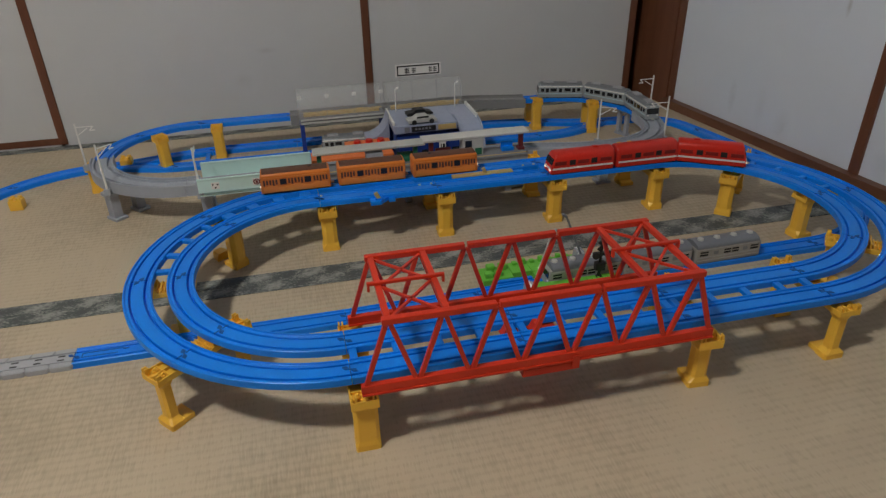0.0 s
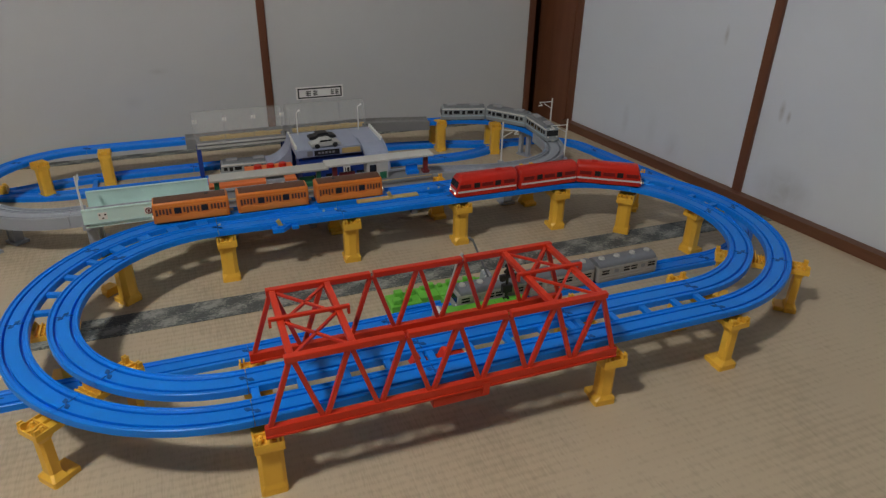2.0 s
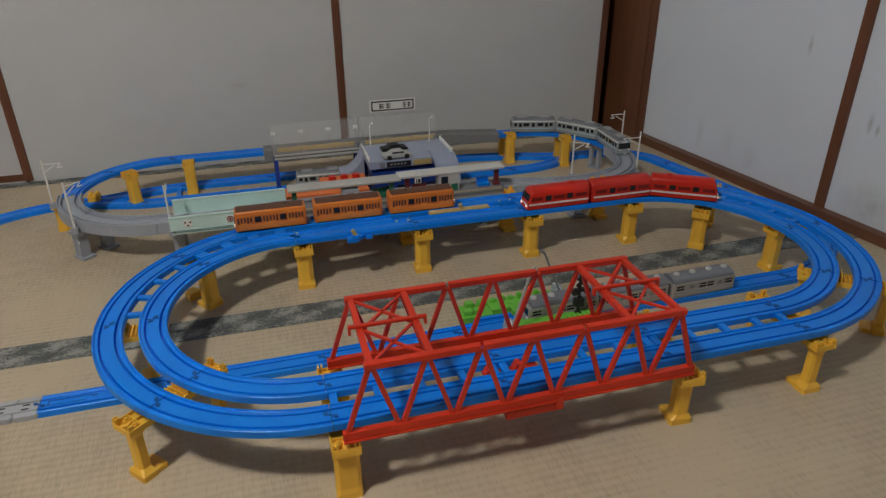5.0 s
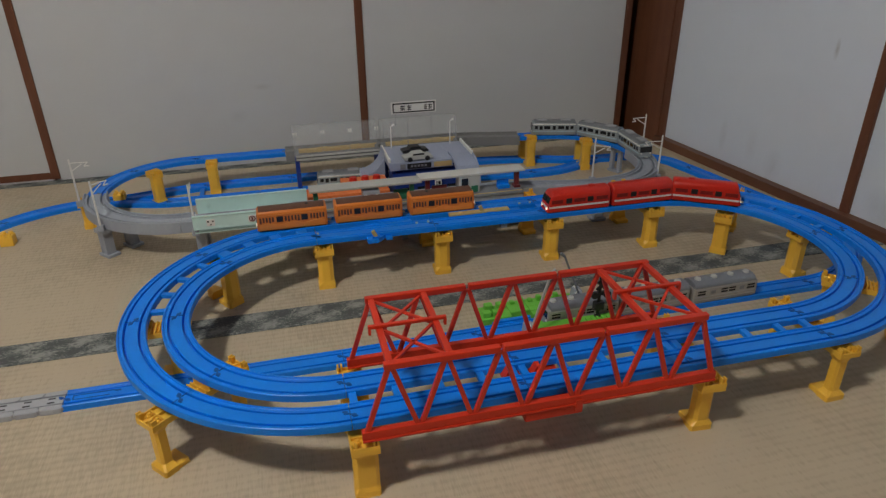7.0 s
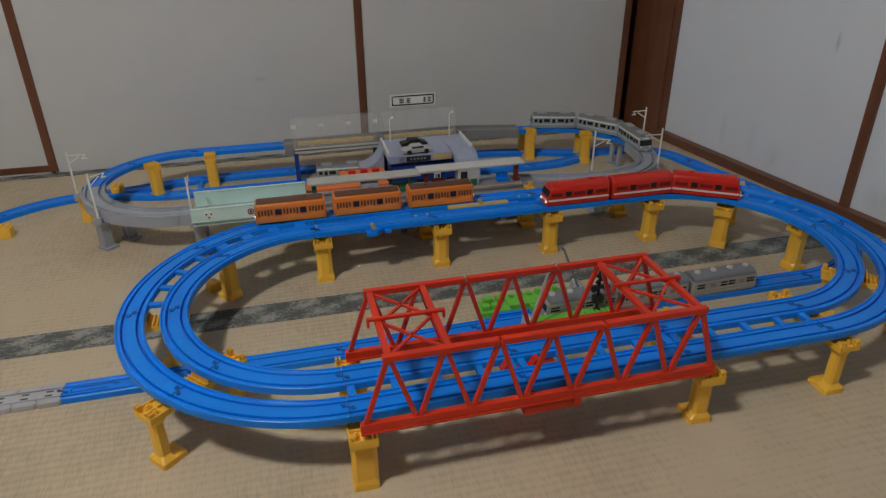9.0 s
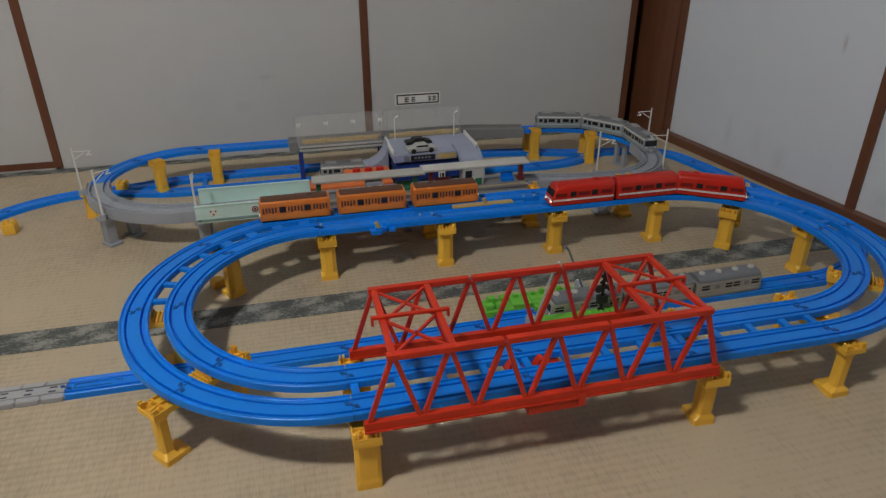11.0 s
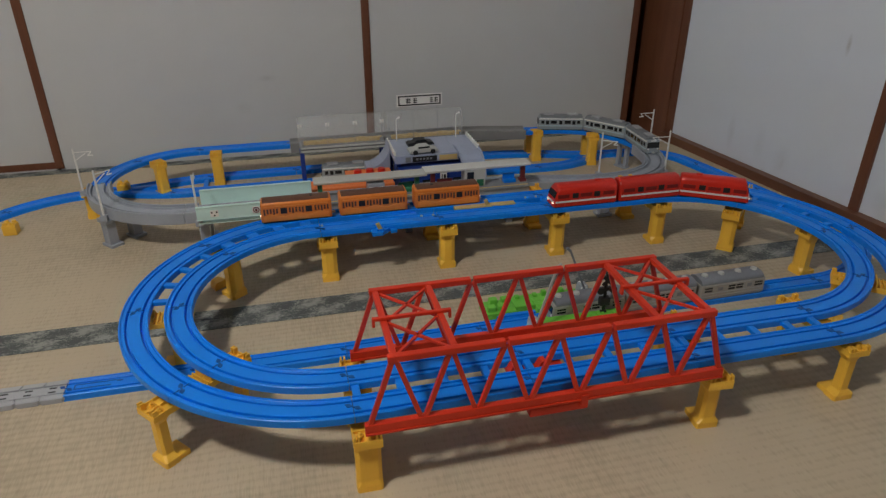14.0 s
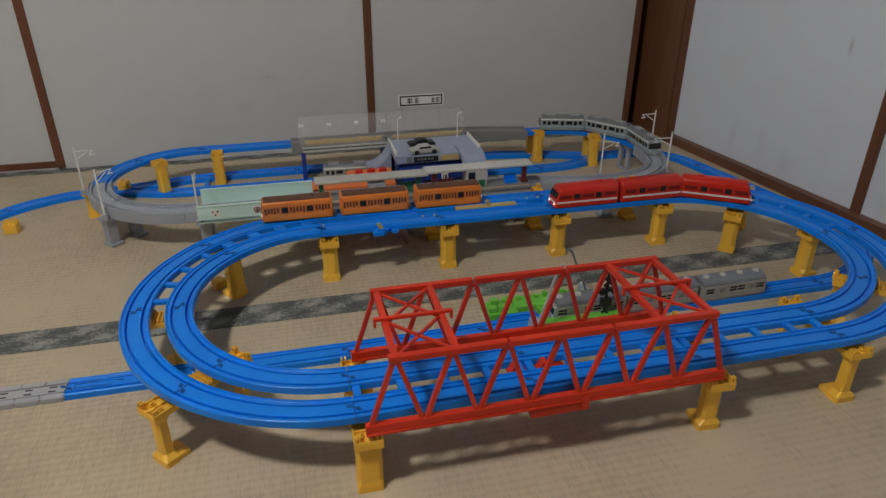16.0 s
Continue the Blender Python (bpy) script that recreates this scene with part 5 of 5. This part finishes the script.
    for s in (-1, 1):
        y_ = s * hw
        if kind == "orange":
            doors = (-0.022, 0.022)
            for q, px in enumerate((-0.056, -0.0505, -0.045, -0.0395, -0.034, -0.0115, -0.0060, 0.0, 0.0060, 0.0115, 0.034, 0.0395, 0.045, 0.0505, 0.056)):
                part("window", plate(px - 0.0017, px + 0.0017, y_, s, 0.0175 if q % 3 else 0.0155, 0.0268, 0.0003), BROWN, t)
            for px in doors:
                part("door_window", plate(px - 0.0058, px + 0.0058, y_, s, 0.0162, 0.0272), BLACK, t)
            # pressed lower panel with a wavy upper edge
            bm = B()
            top_, low_ = [], []
            for q in range(25):
                px = x0 + 0.005 + (ln - 0.010) * q / 24
                dip = 0.0022 * math.cos(2 * math.pi * px / 0.044)
                top_.append((px, 0.0128 + dip)), low_.append((px, 0.0032))
            va = [bm.verts.new((px, y_ + s * 0.0006, z_)) for px, z_ in top_]
            vb = [bm.verts.new((px, y_ + s * 0.0006, z_)) for px, z_ in low_]
            vc = [bm.verts.new((px, y_ - s * 0.0004, z_ + 0.0006)) for px, z_ in top_]
            for q in range(24):
                bm.faces.new((va[q], va[q + 1], vb[q + 1], vb[q])), bm.faces.new((va[q], va[q + 1], vc[q + 1], vc[q]))
            part("lower_panel", bm, ORANGE, t)
            part("gutter", plate(x0 + 0.006, x1 - 0.006, y_, s, 0.0298, 0.0312, 0.0007), ORANGE, t)
        elif kind == "red":
            for px in (-0.022, 0.022):
                part("door_window", plate(px - 0.0060, px + 0.0060, y_, s, 0.0170, 0.0272, 0.0004), BLACK, t)
            for px in (-0.046, 0.0, 0.046):
                part("window", plate(px - 0.0115, px + 0.0115, y_, s, 0.0185, 0.0258, 0.0003), DEEPRED, t)
            part("stripe", plate(x0 + 0.003, x1 - 0.003, y_, s, 0.0095, 0.0132, 0.0005), WHITE, t, "white painted stripe")
            part("skirt", plate(x0 + 0.004, x1 - 0.004, y_, s, 0.0020, 0.0060, 0.0007), CARRED, t)
        elif kind == "grey":
            for px, w in ((-0.049, 0.015), (-0.004, 0.013), (0.0115, 0.013), (0.049, 0.015)):
                part("window", plate(px - w / 2, px + w / 2, y_, s, 0.0240, 0.0272, 0.0003), GLASSY, t)
                part("window", plate(px - w / 2, px + w / 2, y_, s, 0.0180, 0.0218, 0.0003), GLASSY, t)
            for px in (-0.0265, 0.0305):
                dr = part("door", plate(px - 0.0068, px + 0.0068, y_, s, 0.0085, 0.0290, 0.0004), STEEL, t)
                part("door_window", plate(px - 0.0045, px + 0.0045, y_, s, 0.0190, 0.0262, 0.0008), ROOFGREY, dr)
            for zz in (0.0075, 0.0140, 0.0305):
                part("trim_line", plate(x0 + 0.003, x1 - 0.003, y_, s, zz, zz + 0.0011, 0.0006), PALEGREY, t)
        else:
            for px, w, zz in ((-0.047, 0.008, 0), (-0.0345, 0.008, -0.002), (-0.0185, 0.016, 0), (0.0, 0.008, -0.002), (0.0185, 0.016, 0), (0.0345, 0.008, -0.002), (0.047, 0.008, 0)):
                part("window" if zz == 0 else "door_window", plate(px - w / 2, px + w / 2, y_, s, 0.0190 + zz, 0.0282, 0.0004), GLASSY, t)
            part("trim_line", plate(x0 + 0.003, x1 - 0.003, y_, s, 0.0315, 0.0345, 0.0005), WHITE, t, "white line below the roof")
            part("trim_line", plate(x0 + 0.003, x1 - 0.003, y_, s, 0.0115, 0.0140, 0.0005), PALEBLUE, t, "pale blue line below the windows")
    if lead:
        xe_ = x1 if lead > 0 else x0
        slope = slopes[0]
        panes = dict(grey=((-0.0090, 0.0046), (0.0, 0.0034), (0.0090, 0.0046)), silver=((0.0, 0.0150),), red=((-0.0082, 0.0068), (0.0082, 0.0068)), orange=((-0.0100, 0.0038), (0.0, 0.0038), (0.0100, 0.0038)))[kind]
        z0_ = dict(grey=0.0175, silver=0.0155, red=0.0190, orange=0.0165)[kind]
        for u, w in panes:
            bm = B()
            vs = box(bm, -0.0014, 0.0006, u - w, u + w, z0_, 0.0300, 0.0)
            for v in vs:
                v.co.x = lead * v.co.x + xe_ - lead * slope * max(0.0, v.co.z - 0.012)
            part("front_window", bm, GLASSY, t)
        if kind == "red":
            bm = B()
            box(bm, min(xe_ - lead * 0.001, xe_ + lead * 0.0008), max(xe_ - lead * 0.001, xe_ + lead * 0.0008), -0.0145, 0.0145, 0.0095, 0.0125)
            part("front_stripe", bm, WHITE, t, "white painted stripe")
        for u in (-0.0118, 0.0118):
            bm = B()
            rod(bm, (xe_ - lead * 0.001, u, 0.0085 if kind == "red" else 0.0125), (xe_ + lead * 0.0010, u, 0.0085 if kind == "red" else 0.0125), 0.0021, seg=10)
            part("headlight", bm, HEADLIGHT if kind in ("red", "orange") else WHITE, t)


STEEL = plastic("train_steel", (0.36, 0.355, 0.33), 0.38, metal=0.15)
ROOFBLUE = plastic("roof_blue_grey", (0.17, 0.185, 0.215), 0.36)
SILVERROOF = plastic("roof_silver_grey", (0.20, 0.215, 0.235), 0.45)
PALEBLUE = plastic("stripe_pale_blue", (0.45, 0.60, 0.68), 0.4)
DEEPRED = plastic("window_deep_red", (0.22, 0.012, 0.010), 0.3)
HEADLIGHT = shader("lit_headlight")[0]
hb = HEADLIGHT.node_tree.nodes["Principled BSDF"]
hb.inputs["Base Color"].default_value = (0.9, 0.75, 0.6, 1)
hb.inputs["Emission Color"].default_value = (1.0, 0.7, 0.45, 1)
hb.inputs["Emission Strength"].default_value = 2.0

for x, lead in ((-0.0375, -1), (0.103, 0), (0.2440, 1)):
    car("orange", "orange toy train car with a brown roof on the outer track", x, YO, TOP + 0.0012, 0.0, lead)
for where, lead in ((0.499, -1), (0.634, 0), (0.768, 1)):
    th = max(0.0, (where - L) / R0)
    m_ = (L + R0 * math.sin(th) * 0.985, R0 * math.cos(th) * 0.985) if th else (where, YI)
    car("red", "red toy train car with a white stripe on the inner track", *m_, TOP + 0.0012, -th, lead)
for x, lead in ((0.406, -1), (0.540, 0), (0.674, 1)):
    car("grey", "silver toy train car with a blue-grey roof on the floor track", x, low_y(x), ZL + 0.0012, 0.025, lead)
for a, lead in ((75, -1), (36.5, 0), (-2, 1)):
    r_ = right_bend(a % 360) * 0.985
    car("silver", "silver toy train car with dark windows on the upper loop", UX1 + r_ * math.cos(radians(a)), RCY + r_ * math.sin(radians(a)), UZ + 0.0016, radians(a - 90), lead)
for x, lead in ((0.092, -1), (0.219, 0)):
    car("silver", "silver toy train car parked in the station", x, PY, ZL + 0.0040, -0.04, lead)


# ---- level crossing ----
lc = thing("level_crossing", "green toy level crossing with blue road plates", "toy crossing")
FAR_SIDE, NEAR_SIDE = low_y(0.36) + 0.0205, low_y(0.36) - 0.0215
bm = B()
box(bm, 0.246, 0.300, FAR_SIDE + 0.0075, 0.046, 0.0, 0.0120, 0.0015)
part("approach", bm, GREEN, lc)
for x, y, h in ((0.258, 0.016, 0.009), (0.266, 0.034, 0.012), (0.288, 0.036, 0.010), (0.276, 0.018, 0.008)):
    bm = B()
    box(bm, x - 0.007, x + 0.007, y - 0.006, y + 0.006, 0.0120, 0.0120 + h, 0.0020)
    part("kerb_block", bm, GREEN, lc)
bm = B()
box(bm, 0.3005, 0.428, FAR_SIDE + 0.0195, 0.052, 0.0, 0.0120, 0.0015)
part("approach", bm, GREEN, lc)
for k in range(7):
    bm = B()
    box(bm, 0.308 + k * 0.016, 0.316 + k * 0.016, 0.040, 0.048, 0.0120, 0.0175 + 0.004 * (k % 2), 0.0015)
    part("fence_post", bm, GREEN, lc)
# blue plates beside the rail, green road deck across it
bm = B()
vs = box(bm, 0.262, 0.330, FAR_SIDE, FAR_SIDE + 0.0070, 0.0, 0.0105, 0.0008)
for v in vs:
    v.co.x += (v.co.y > FAR_SIDE + 0.003) * 0.010 * (v.co.x < 0.30)
part("road_plate", bm, BLUE, lc)
bm = B()
vs = box(bm, 0.396, 0.470, FAR_SIDE + 0.0020, FAR_SIDE + 0.0185, 0.0, 0.0125, 0.001)
for v in vs:
    if v.co.y > FAR_SIDE + 0.010 and v.co.x > 0.44:
        v.co.x -= 0.022
part("road_plate", bm, BLUE, lc)
for k, (ya, yb, za, zb) in enumerate(((-0.0075, 0.0075, ZL - 0.0008, ZL + 0.0004), (0.0212, 0.0335, 0.0, 0.0138), (0.0342, 0.0465, 0.0118, 0.0146), (0.0472, 0.0590, 0.0118, 0.0146))):
    bm = B()
    box(bm, 0.334, 0.394, low_y(0.36) + ya, low_y(0.36) + yb, za, zb, 0.0006)
    part("plank", bm, GREEN, lc)
# raised kerb on the near side with a small grating
bm = B()
box(bm, 0.318, 0.456, -0.078, NEAR_SIDE, 0.0, 0.0260, 0.0015)
part("approach", bm, GREEN, lc)
for k in range(5):
    bm = B()
    box(bm, 0.402 + k * 0.009, 0.4065 + k * 0.009, -0.070, -0.054, 0.0260, 0.0290, 0.0008)
    part("grating_bar", bm, GREEN, lc)
for bx, by, tx, tz, mt, gz in ((0.301, -0.064, 0.329, 0.134, LIGHTGREY, 0.040), (0.430, 0.040, 0.396, 0.102, ROOFGREY, 0.027)):
    g = thing("barrier", "raised grey toy crossing barrier", "toy barrier", "crossing barriers")
    bm = B()
    vs = box(bm, bx - 0.011, bx + 0.011, by - 0.008, by + 0.008, 0.0, gz, 0.001)
    for v in vs:
        if v.co.z > 0.015:
            v.co.x = bx + (v.co.x - bx) * 0.6
    part("gear_box", bm, GREY, g)
    bm = B()
    rod(bm, (bx, by - 0.0095, gz - 0.006), (bx, by + 0.0095, gz - 0.006), 0.0065, seg=14)
    part("hub", bm, WHITE, g)
    bm = B()
    bar(bm, (bx, by - 0.0102, gz - 0.006), (tx, by - 0.0102, tz), 0.0034, 0.0028, up=(0, 1, 0), bevel=0.0006)
    rod(bm, (tx, by - 0.0102, tz - 0.002), (tx + 0.006 * (1 if tx > bx else -1), by - 0.0102, tz + 0.004), 0.0025, seg=8)
    bar(bm, (bx, by - 0.0102, gz - 0.006), (bx - 0.034 * (1 if tx > bx else 0.35), by - 0.0102, gz - 0.013), 0.0075, 0.003, up=(0, 1, 0), bevel=0.0008)
    part("arm", bm, mt, g)
sg = thing("crossing_signal", "black toy crossing signal on a post", "toy signal")
sx, sy, sz = 0.4250, -0.0505, 0.0260
bm = B()
rod(bm, (sx, sy, sz), (sx, sy, sz + 0.072), 0.0026, seg=8)
box(bm, sx - 0.0045, sx + 0.0045, sy - 0.003, sy + 0.003, sz, sz + 0.003)
part("post", bm, BLACK, sg)
bm = B()
box(bm, sx - 0.0085, sx + 0.0085, sy - 0.005, sy + 0.005, sz + 0.014, sz + 0.028, 0.0015)
part("control_box", bm, BLACK, sg)
bm = B()
box(bm, sx - 0.0135, sx + 0.0135, sy - 0.003, sy + 0.003, sz + 0.040, sz + 0.046, 0.001)
part("lamp_bar", bm, BLACK, sg)
for u in (-0.0105, 0.0105):
    bm = B()
    rod(bm, (sx + u, sy - 0.0065, sz + 0.043), (sx + u, sy - 0.0031, sz + 0.043), 0.0062, seg=14)
    part("lamp", bm, BLACK, sg)
for k, a in enumerate((-45, 45)):
    bm = B()
    box(bm, -0.011, 0.011, -0.0006, 0.0006, -0.0026, 0.0026, 0, Matrix.Translation((sx, sy - 0.0036 - 0.0014 * k, sz + 0.060)) @ Matrix.Rotation(radians(a), 4, "Y"))
    part("cross_board", bm, BLACK, sg)

# small yellow block under the line at the side
bm = B()
box(bm, -0.632, -0.606, 0.545, 0.570, 0.0, 0.022, 0.002)
for x in (-0.626, -0.612):
    for y in (0.551, 0.564):
        rod(bm, (x, y, 0.022), (x, y, 0.027), 0.005, 0.004, 10)
tagged(part("mini_pier", bm, YELLOW), "low yellow plastic pier block on the mats", "toy bridge pier")
mp_ = bpy.data.objects["mini_pier"]
copy_thing(mp_, pose(0.188, 0.188, 0.0))

# clip on the outer side of the grey curve, and a low yellow block behind the double track
clip = thing("rail_clip", "pale grey plastic clip on the side of the elevated rail", "toy clip")
for dx, dz in ((-0.008, 0.058), (0.006, 0.066), (0.001, 0.050)):
    bm = B()
    rod(bm, (0.650 + dx, 0.3775, dz), (0.650 + dx, 0.3815, dz), 0.0055, 0.0045, 10)
    part("knob", bm, LIGHTGREY, clip)
bm = B()
box(bm, 0.640, 0.660, 0.3805, 0.3835, 0.046, 0.072, 0.001)
part("clip_plate", bm, LIGHTGREY, clip)
bm = B()
prism(bm, [(-0.021, -0.010), (0.021, -0.010), (0.021, 0.010), (-0.021, 0.010)], ((0, 1, 1, 0), (0.010, 1, 1, 0), (0.017, 0.82, 0.7, 0)))
for x in (-0.010, 0.010):
    rod(bm, (x, 0, 0.0165), (x, 0, 0.0215), 0.0042, 0.0036, 10)
low_block = part("mini_pier", bm, YELLOW)
low_block.matrix_world = pose(0.772, 0.484, 0, 0, 0, 12)
tagged(low_block, "low yellow plastic pier block behind the double track", "toy bridge pier")
